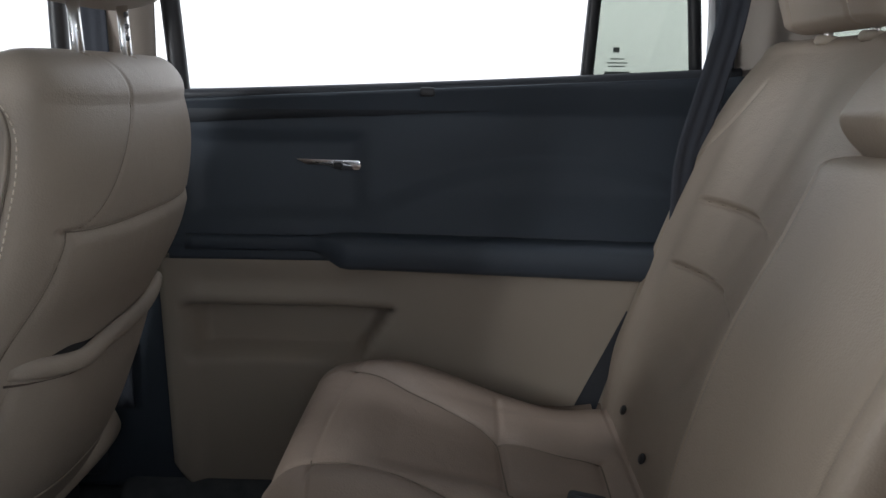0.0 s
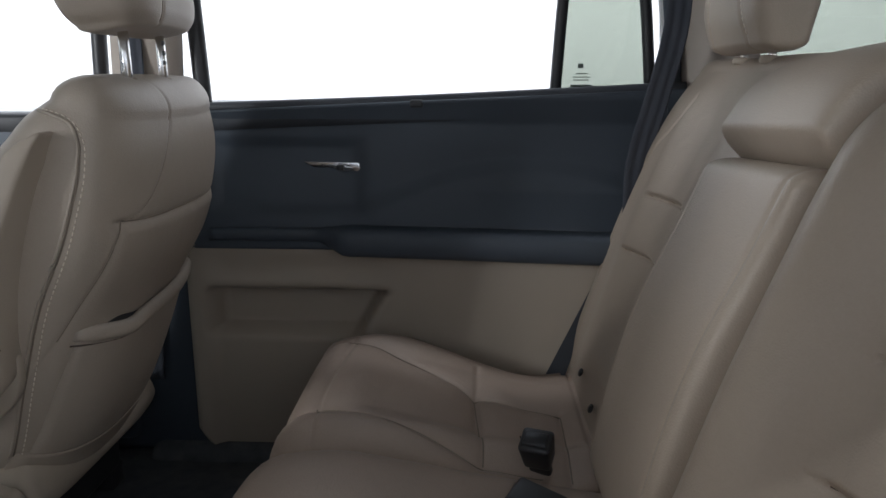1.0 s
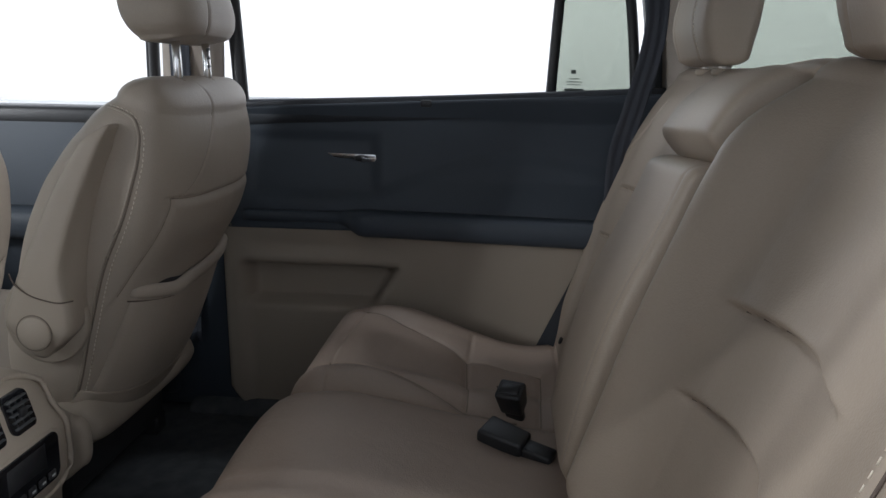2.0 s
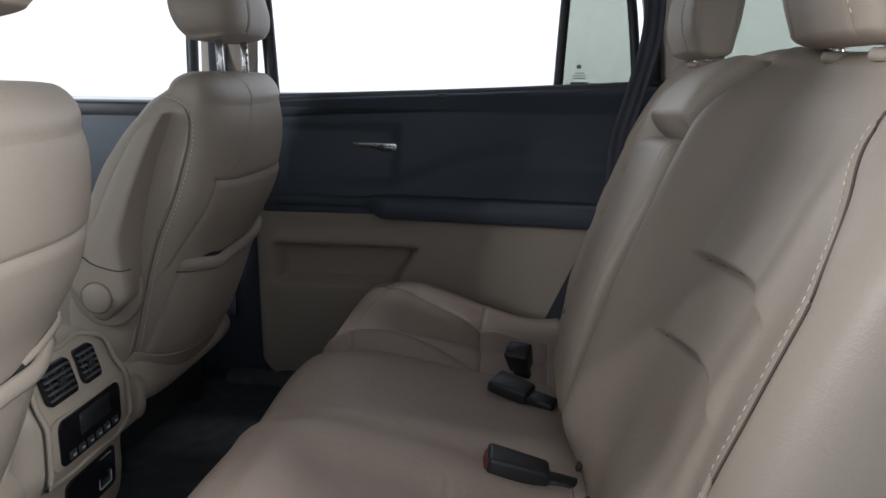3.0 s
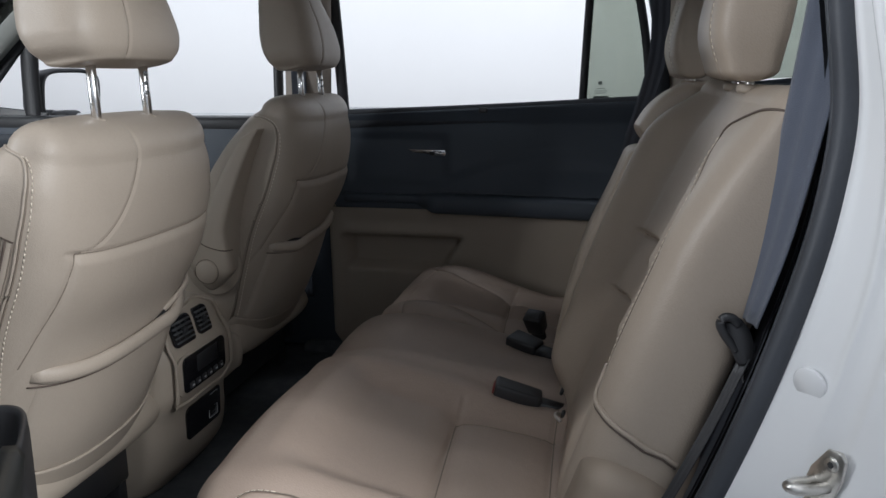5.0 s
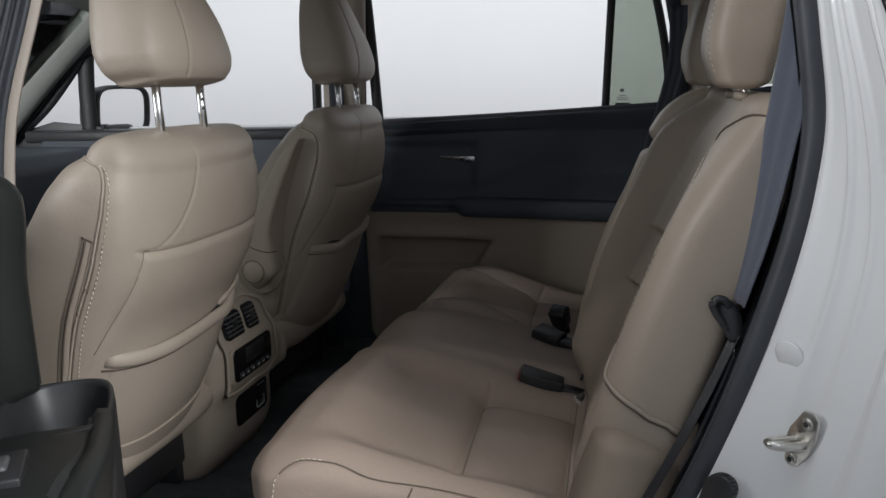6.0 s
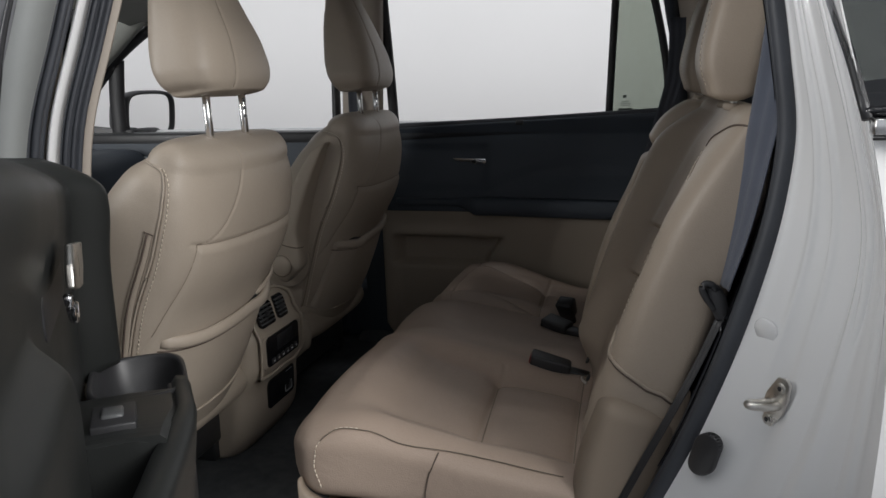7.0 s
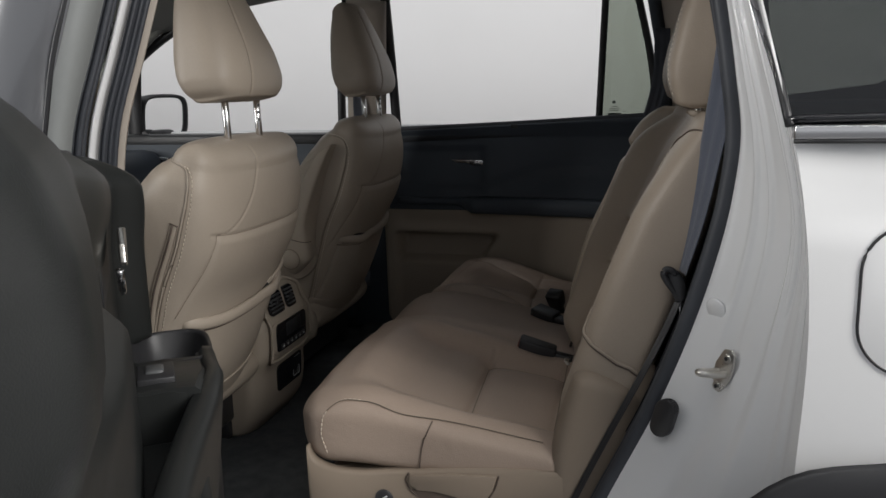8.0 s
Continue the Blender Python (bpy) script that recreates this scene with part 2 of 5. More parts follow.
class Pad:
    """A stuffed upholstery piece. Sections along a line in the x-z plane: (x, z, front, back, half width, power), where x, z is a point of the
    core, front and back the depths on its two sides and power how square the section is. The front faces -x where the line climbs, and up where it runs to +x."""

    def __init__(self, sections, y0, r0=0.03, r1=0.03, nv=70, nu=60, dent=None):
        self.s = smooth_line(sections, nv)
        self.y0, self.dent = y0, dent
        d = np.gradient(self.s[:, :2], axis=0)
        self.d = d / np.linalg.norm(d, axis=1)[:, None]
        self.len = np.r_[0, np.cumsum(np.linalg.norm(np.diff(self.s[:, :2], axis=0), axis=1))]
        self.r0, self.r1, self.nu = r0, r1, nu

    def at(self, y, s, side=1, lift=0.0):
        """The surface point y beside the middle and s metres along the line; side 1: front, -1: back."""
        x, z, f, b, w, p = (np.interp(s, self.len, self.s[:, k]) for k in range(6))
        tx, tz = (np.interp(s, self.len, self.d[:, k]) for k in range(2))
        u = max(-1, min(1, y / w))
        k = (1 - abs(u) ** p) ** (1 / p)
        h = (f if side > 0 else -b) * k + (self.dent(y, s, side) * side if self.dent else 0) + lift * side
        return Vector((x - tz * h, self.y0 + y, z + tx * h))

    def edge_at(self, sg, s, k, lift=0.0):
        """The surface point on the rounded side edge (sg -1 or 1): k from -1 (front) over 0 (the side) to 1 (back)."""
        x, z, f, b, w, p = (np.interp(s, self.len, self.s[:, i]) for i in range(6))
        tx, tz = (np.interp(s, self.len, self.d[:, i]) for i in range(2))
        deep = b if k > 0 else f
        u = (1 - abs(k) ** p) ** (1 / p)
        ny, nh = u ** (p - 1) / w, abs(k) ** (p - 1) / deep
        n = math.hypot(ny, nh)
        y = sg * (w * u + lift * ny / n)
        h = -math.copysign(1, k) * (deep * abs(k) + lift * nh / n)
        if self.dent and k < 0:
            h += self.dent(sg * w * u, s, 1)
        return Vector((x - tz * h, self.y0 + y, z + tx * h))

    def mesh(self):
        us = np.r_[np.cos(np.linspace(0, 0.6, 24)), np.linspace(math.cos(0.6), -math.cos(0.6), self.nu)[1:-1], -np.cos(np.linspace(0.6, 0, 24))]
        loops = []

        def loop(x, z, tx, tz, f, b, w, p, s, dent=True):
            out = []
            for side in (1, -1):
                for u in (us if side > 0 else us[::-1][1:-1]):
                    k = (1 - min(1, abs(u)) ** p) ** (1 / p)
                    h = (f if side > 0 else -b) * k
                    if self.dent and dent and k > 0.05:
                        h += self.dent(w * u, s, side) * side
                    out.append((x - tz * h, self.y0 + w * u, z + tx * h))
            return out

        for which, r in ((0, self.r0), (-1, self.r1)):
            x, z, f, b, w, p = self.s[which]
            tx, tz = self.d[which]
            sign = -1 if which == 0 else 1
            cap = []
            for k in np.linspace(0.08, 1, 8)[:-1]:
                a = k * math.pi / 2
                o = r * math.cos(a) * sign
                q = math.sin(a)
                cap.append(loop(x + tx * o, z + tz * o, tx, tz, f * q, b * q, w - min(r, w * 0.8) * (1 - q), p, self.len[which]))
            if which == 0:
                loops += cap
                for i in range(len(self.s)):
                    loops.append(loop(*self.s[i, :2], *self.d[i], *self.s[i, 2:], self.len[i]))
            else:
                loops += cap[::-1]
        return rings(loops)


def bump_line(d, width):
    return math.exp(-((d / width) ** 2))


def dashes(points, length=0.005, gap=0.003, radius=0.0008):
    """Stitches along a line of points."""
    p = np.array([tuple(q) for q in points])
    t = np.r_[0, np.cumsum(np.linalg.norm(np.diff(p, axis=0), axis=1))]
    bm = bmesh.new()
    at = 0.0
    while at + length < t[-1]:
        a, b = (np.array([np.interp(q, t, p[:, k]) for k in range(3)]) for q in (at, at + length))
        d = Vector(b - a).normalized()
        u = d.orthogonal().normalized()
        w = d.cross(u)
        va = [bm.verts.new(Vector(a) + (u * math.cos(k * 1.5708) + w * math.sin(k * 1.5708)) * radius) for k in range(4)]
        vb = [bm.verts.new(Vector(b) + (u * math.cos(k * 1.5708) + w * math.sin(k * 1.5708)) * radius) for k in range(4)]
        for k in range(4):
            bm.faces.new((va[k], va[(k + 1) % 4], vb[(k + 1) % 4], vb[k]))
        bm.faces.new(va)
        bm.faces.new(vb)
        at += length + gap
    return bm


def ribbon(lines, name, mat, parent, label="", steps=40, thick=0.0, smooth=True):
    """A skin between several lines that run alongside one another."""
    loops = [[tuple(q) for q in smooth_line(l, steps)] for l in lines]
    bm = rings(loops, closed=False)
    if thick:
        bmesh.ops.recalc_face_normals(bm, faces=bm.faces)
        bmesh.ops.solidify(bm, geom=bm.faces[:], thickness=thick)
    return part(name, bm, mat, parent, label, smooth)


def ribbon_mesh(lines, thick, steps=24):
    bm = rings([[tuple(q) for q in smooth_line(l, steps)] for l in lines], closed=False)
    bmesh.ops.recalc_face_normals(bm, faces=bm.faces)
    bmesh.ops.solidify(bm, geom=bm.faces[:], thickness=thick)
    return bm



# ---- setting: studio ----
def studio():
    bm = bmesh.new()
    bmesh.ops.create_grid(bm, x_segments=8, y_segments=8, size=30)
    tagged(part("ground", bm, FLOOR), "dark grey smooth studio floor", "floor", kind="structure")
    # a curved white wall on the far side of the car
    loops = []
    for k in range(25):
        a = radians(-20 + 220 * k / 24)
        cx, cy = 7.0 * math.cos(a), 6.0 * math.sin(a)
        loops.append([(cx, cy, 0.0), (cx, cy, 5.0), (cx * 1.02, cy * 1.02, 5.0), (cx * 1.02, cy * 1.02, 0.0)])
    tagged(part("backdrop", rings(loops), WALL), "smooth white curved photo studio wall", "wall", kind="structure")


studio()


# ---- seats ----
def ease(t):
    t = max(0.0, min(1.0, t))
    return t * t * (3 - 2 * t)


def front_seat(yc, inboard, name_label):
    seat = thing("front_seat", name_label, "car seat", "front seats", at=(-0.25, yc, 0.42))
    rise = 0.002 if inboard < 0 else -0.011                          # the driver's backrest is set a little lower
    rows = [(-0.225, 0.675, 0.12, 0.105, 0.207, 2.4), (-0.205, 0.72, 0.145, 0.115, 0.214, 2.4), (-0.16, 0.84, 0.15, 0.12, 0.226, 2.5),
            (-0.115, 0.95, 0.145, 0.112, 0.237, 2.9), (-0.065, 1.05, 0.135, 0.108, 0.240, 3.1), (-0.032, 1.13, 0.118, 0.09, 0.239, 3.1), (-0.019, 1.172 + 0.6 * rise, 0.100, 0.076, 0.233, 3.0), (-0.010, 1.203 + rise, 0.070, 0.062, 0.219, 2.9)]
    back = Pad(rows, yc, 0.02, 0.046, nv=170, nu=120)
    S = lambda z: float(np.interp(z, back.s[:, 1], back.len))       # length along the back at a height
    zx = S(1.083)
    curve = lambda s: -0.186 + 0.141 * min(1, max(0, (s - zx) / (S(1.20) - zx))) ** 0.55
    side_y = lambda s: -0.186 - 0.022 * (zx - s) / (zx - S(0.92))

    def dent(y, s, side):
        if side > 0:
            return 0.018 * ease((abs(y) - 0.13) / 0.07) * ease((S(1.19) - s) / 0.20) * ease((0.238 - y * inboard) / 0.05)
        d = 0.0
        if -0.20 < y < 0.205:
            d -= 0.003 * bump_line(s - zx, 0.0032)
            d += 0.005 * ease((zx - s) / 0.015) * ease((s - zx + 0.2) / 0.15) * ease((0.205 - abs(y)) / 0.03)
        if s > zx:
            d -= 0.003 * bump_line(y - curve(s), 0.0032)
        if s < zx:
            d -= 0.003 * bump_line(y - side_y(s), 0.0032)
        return d

    back.dent = dent
    shell = part("backrest", back.mesh(), LEATHER, seat)
    # the side seam climbs beside the back, turns round the shoulder and runs forward
    turn = [(S(0.685), 0.44), (S(0.80), 0.38), (S(0.96), 0.36), (S(1.09), 0.34), (S(1.14), 0.33), (S(1.170), 0.27), (S(1.186), 0.12), (S(1.192), -0.10), (S(1.193), -0.35), (S(1.190), -0.62)]
    route = smooth_line([(q * 1.0, k * 0.09) for q, k in turn], 110)
    for sg in (-1, 1):
        part("seam", tube([back.edge_at(sg, q, k / 0.09, 0.0004) for q, k in route], 0.0015, 6), SOFTSEAM, shell)
        part("seam_piping", tube([back.edge_at(sg, q, k / 0.09 - 0.035, 0.0006) for q, k in route], 0.0024, 6), LEATHER, shell)
        part("stitching", dashes([back.edge_at(sg, q + 0.004 * ease((q - S(1.16)) / 0.03), k / 0.09 + 0.075 * ease((S(1.19) - q) / 0.02), 0.0008) for q, k in route], 0.0055, 0.0036, 0.0009), THREAD, shell)
        if sg == inboard:
            continue
        # zip strip beside the seam, on the door side only
        za, zb = S(0.70), S(1.088)
        lane = [(q, 0.33 - 0.17 * ease((q - za) / (zb - za)) ** 0.8) for q in np.linspace(za, zb, 30)]
        strip = [[back.edge_at(sg, q, k + dk, up) for dk, up in ((0.085, 0.0004), (0.07, 0.0022), (-0.05, 0.0022), (-0.07, 0.0004))] for q, k in lane]
        part("zip_strip", rings(strip, closed=False), LEATHER, shell, "leather zip flap")
        part("zip", tube([back.edge_at(sg, q, k - 0.01, 0.0022) for q, k in lane], 0.0022, 6, flat=0.6), SEAM, shell, "dark zip")
        for dk in (0.085, -0.07):
            part("strip_seam", tube([back.edge_at(sg, q, k + dk, 0.0008) for q, k in lane], 0.0011, 6), SOFTSEAM, shell)
        part("zip_end", tube([back.edge_at(sg, zb, lane[-1][1] + dk, 0.0024) for dk in np.linspace(-0.08, 0.10, 7)], 0.0013, 6), SEAM, shell)
    cross = [back.at(y, zx, -1, 0.0003) for y in np.linspace(-0.186, 0.203, 30)]
    curl = [back.at(curve(s), s, -1, 0.0003) for s in np.linspace(zx, S(1.215), 30)]
    side_line = [back.at(side_y(s), s, -1, 0.0003) for s in np.linspace(S(0.905), zx, 20)]
    for line in (cross, curl, side_line):
        part("seam", tube(line, 0.0009, 6), SOFTSEAM, shell)
    # map pocket with a padded rim that gapes a little
    def rim_s(k):
        return S(0.892 + 0.012 * (k + 1) + (0.024 if inboard > 0 else 0.014) * max(0, k) ** 1.8 + (0.024 if inboard < 0 else 0))

    def low_s(k):
        return S(0.72 + 0.012 * k + 0.012 * k * k)

    gape = lambda k: 0.008 * bump_line(k * inboard - 0.58, 0.20) * max(0, 1 - k ** 6)
    rim = [back.at(0.190 * k, rim_s(k), -1, 0.001 + 0.010 * (1 - abs(k) ** 3) - 0.009 * max(0, -k) ** 12 + gape(k)) for k in np.linspace(-1, 0.86, 36)]
    part("pocket_rim", tube(rim, 0.0135, 12, flat=0.65), LEATHER, shell, "padded edge of a leather map pocket")
    # a black strip above the rim stands for the shade inside the pocket
    mouth = [k * inboard for k in np.linspace(0.22, 0.86, 20)]
    behind = [back.at(0.197 * k, rim_s(k) + 0.004 + 0.012 * bump_line(k * inboard - 0.62, 0.2), -1, 0.0012) for k in mouth]
    part("pocket_shade", rings([behind, [back.at(0.197 * k, rim_s(k), -1, 0.004 + gape(k)) for k in mouth]], closed=False), BLACK, shell, "dark strip as shade in the gaping pocket")
    if inboard > 0:
        fold = [back.at(0.196 * k, rim_s(k) + 0.006 + 0.020 * ease((k - 0.45) / 0.3), -1, 0.001 + 0.005 * ease((k - 0.5) / 0.2) * ease((0.99 - k) / 0.1)) for k in np.linspace(0.50, 0.97, 24)]
        part("pocket_fold", tube(fold, 0.0060, 10, flat=0.6), LEATHER, shell)
    part("rim_seam", tube([back.at(0.198 * k, rim_s(k) - 0.018, -1, 0.0030 + 0.0085 * (1 - abs(k) ** 3) + 0.8 * gape(k)) for k in np.linspace(-1, 0.86, 30)], 0.0014, 6), SEAM, shell)
    loops = []
    for j in range(16):
        q = j / 15
        loops.append([back.at(0.198 * k, rim_s(k) * (1 - q) + (low_s(k) - 0.01) * q, -1, 0.0015 + (0.006 + 0.005 * math.sin(math.pi * q)) * (1 - abs(k) ** 3) + gape(k) * (1 - q) ** 2 - 0.004 * max(0, -k / 0.955) ** 14) for k in np.linspace(-0.955, 0.87, 30)])
    bag = rings(loops, closed=False)
    bmesh.ops.recalc_face_normals(bag, faces=bag.faces)
    bmesh.ops.solidify(bag, geom=bag.faces[:], thickness=0.003)
    part("pocket", bag, LEATHER, shell)
    # lower plastic cover, rising at the sides
    loops = []
    for j in range(14):
        q = j / 13
        loops.append([back.at(0.205 * k, low_s(k) * (1 - q), -1, 0.012 - 0.004 * abs(k) ** 4) - Vector((0.02 * q * q, 0, 0.035 * q * q)) for k in np.linspace(-1, 1, 26)])
    cover = rings(loops, closed=False)
    bmesh.ops.recalc_face_normals(cover, faces=cover.faces)
    bmesh.ops.solidify(cover, geom=cover.faces[:], thickness=0.005)
    part("lower_cover", cover, BEIGE, seat)

    # headrest on two steel posts
    def hdent(y, s, side):
        if side > 0:
            return 0.0
        return -0.0025 * bump_line(abs(y) - 0.030 - 0.10 * (0.20 - s), 0.0035) * (1 if y < 0 else 0)

    hr = Pad([(-0.026, 1.320, 0.034, 0.074, 0.116, 4.0), (-0.027, 1.331, 0.042, 0.080, 0.130, 3.9), (-0.029, 1.350, 0.052, 0.084, 0.139, 3.8), (-0.034, 1.395, 0.064, 0.082, 0.134, 3.5), (-0.044, 1.45, 0.062, 0.072, 0.119, 3.1), (-0.055, 1.515, 0.054, 0.056, 0.099, 2.8), (-0.063, 1.565, 0.042, 0.040, 0.081, 2.6)],
             yc, 0.009, 0.03, nv=60, nu=70, dent=hdent)
    head = part("headrest", hr.mesh(), LEATHER, seat)
    part("seam", tube([hr.at(-0.030 - 0.10 * (0.20 - s), s, -1, 0.0003) for s in np.linspace(0.003, hr.len[-1], 30)], 0.0009, 6), SOFTSEAM, head)
    for k, off in enumerate((-0.070, 0.066)):
        post = part("headrest_post", tube([(0.002, yc + off, 1.18), (-0.003, yc + off, 1.36)], 0.0075, 16), BRIGHT, head, "bright steel headrest post")
        part("post_collar", disc((0.002, yc + off, 1.236 + rise), (0, 0, 1), 0.0125, 0.010, 28, 0.003), BEIGE, seat)
        if k:
            for j in range(5):
                z = 1.268 + 0.016 * j
                part("notch", block((0.0030, yc + off - 0.0076, z), (0.0074, yc + off - 0.0005, z + 0.0065), 0.001, 1), GREYKEY, post)
    # recliner cover with its round cap, on the console side
    base = yc + inboard * 0.20
    face_at = lambda z: 0.304 - 0.024 * ease((z - 0.90) / 0.25)     # how far the outer face stands from the middle
    path = smooth_line([(-0.172, 0.792, 0.038), (-0.166, 0.842, 0.058), (-0.154, 0.90, 0.050), (-0.124, 1.00, 0.036), (-0.088, 1.09, 0.028), (-0.052, 1.155, 0.018), (-0.034, 1.178, 0.011)], 60)
    loops = []
    for i, (x, z, w) in enumerate(path):
        a = path[min(i + 1, 59)] - path[max(i - 1, 0)]
        n = np.array([a[1], -a[0]]) / math.hypot(a[0], a[1])
        end = min(1, (i + 0.35) / 9, (60 - i - 0.65) / 6) ** 0.5
        out = face_at(z) - 0.20
        ring = []
        for q, h in ((-0.80, 0.0), (-0.84, 0.40), (-0.95, 0.66), (-0.99, 0.86), (-0.93, 0.955), (-0.80, 0.99), (-0.4, 1.0), (0.0, 1.0), (0.4, 1.0), (0.80, 0.99), (0.93, 0.955), (0.99, 0.86), (0.95, 0.66), (0.84, 0.40), (0.80, 0.0)):
            q *= 1 - 0.45 * ease((z - 0.875) / 0.09) * ease((h - 0.35) / 0.5) * (q > 0)
            ring.append((x + n[0] * q * w * end, base + inboard * out * h * (0.75 + 0.25 * end), z + n[1] * q * w * end))
        loops.append(ring)
    rec = part("recliner_cover", rings(loops), BEIGE, seat, "smooth beige plastic recliner cover")
    cy = yc + inboard * (face_at(0.84) + 0.001)
    rimline = [(-0.167 + 0.030 * math.cos(a), cy - inboard * 0.0005, 0.842 + 0.030 * math.sin(a)) for a in np.linspace(0, 2 * math.pi, 41)]
    part("round_cap", disc((-0.167, cy - inboard * 0.006, 0.842), (0, inboard, 0), 0.0285, 0.0085, 40), BEIGE, rec)
    part("cap_gap", tube(rimline, 0.0011, 6), SOFTSEAM, rec)
    jy = lambda d: yc + inboard * (face_at(0.905) - d)
    part("cover_joint", tube([(-0.208, jy(0.012), 0.937), (-0.193, jy(-0.0004), 0.925), (-0.172, jy(-0.0006), 0.908), (-0.142, jy(-0.0006), 0.898), (-0.117, jy(-0.0004), 0.895), (-0.102, jy(0.012), 0.896)], 0.0013, 6, 30), SEAM, rec)
    # darker backing plate round the foot of the cover
    ringp = [(-0.186 + 0.075 * math.cos(a), yc + inboard * 0.225, 0.845 + 0.080 * math.sin(a)) for a in np.linspace(0, 2 * math.pi, 33)[:-1]]
    part("backing_plate", plate(ringp, 0.018, (0, inboard, 0), 0.004), BEIGE, seat, "beige plastic backing plate")
    # leather side below the cover, seat cushion and base
    cu = Pad([(-0.80, 0.66, 0.07, 0.05, 0.25, 3.2), (-0.66, 0.69, 0.075, 0.06, 0.262, 3.2), (-0.45, 0.68, 0.075, 0.06, 0.265, 3.2), (-0.28, 0.65, 0.06, 0.05, 0.24, 3.2)], yc, 0.05, 0.03, nv=40, nu=30)
    part("cushion", cu.mesh(), LEATHER, seat)
    sb = Pad([(-0.76, 0.58, 0.07, 0.06, 0.235, 5), (-0.40, 0.59, 0.08, 0.06, 0.24, 5), (-0.20, 0.615, 0.075, 0.05, 0.24, 5), (-0.15, 0.63, 0.06, 0.04, 0.225, 4)], yc, 0.03, 0.03, nv=30, nu=24)
    part("seat_base", sb.mesh(), BEIGE, seat, "beige plastic seat side cover")
    wing = Pad([(-0.36, 0.60, 0.03, 0.07, 0.016, 3), (-0.24, 0.63, 0.06, 0.09, 0.018, 3), (-0.17, 0.645, 0.05, 0.085, 0.018, 3), (-0.13, 0.65, 0.03, 0.06, 0.015, 3)], yc + inboard * 0.268, 0.02, 0.02, nv=30, nu=16)
    if inboard < 0:
        part("hinge_wing", wing.mesh(), BEIGE, seat, "beige plastic hinge cover")
    part("seat_frame", block((-0.72, yc - 0.20, 0.47), (-0.20, yc + 0.20, 0.55), 0.01), BLACK, seat, "black seat frame")
    for off in (-0.2, 0.2):
        part("seat_rail", block((-0.80, yc + off - 0.025, 0.42), (-0.21, yc + off + 0.025, 0.470), 0.005), BLACK, seat)
    return seat


front_seat(-0.41, 1, "beige leather driver seat with a map pocket and headrest")
front_seat(0.41, -1, "beige leather passenger seat with a round recliner cap")


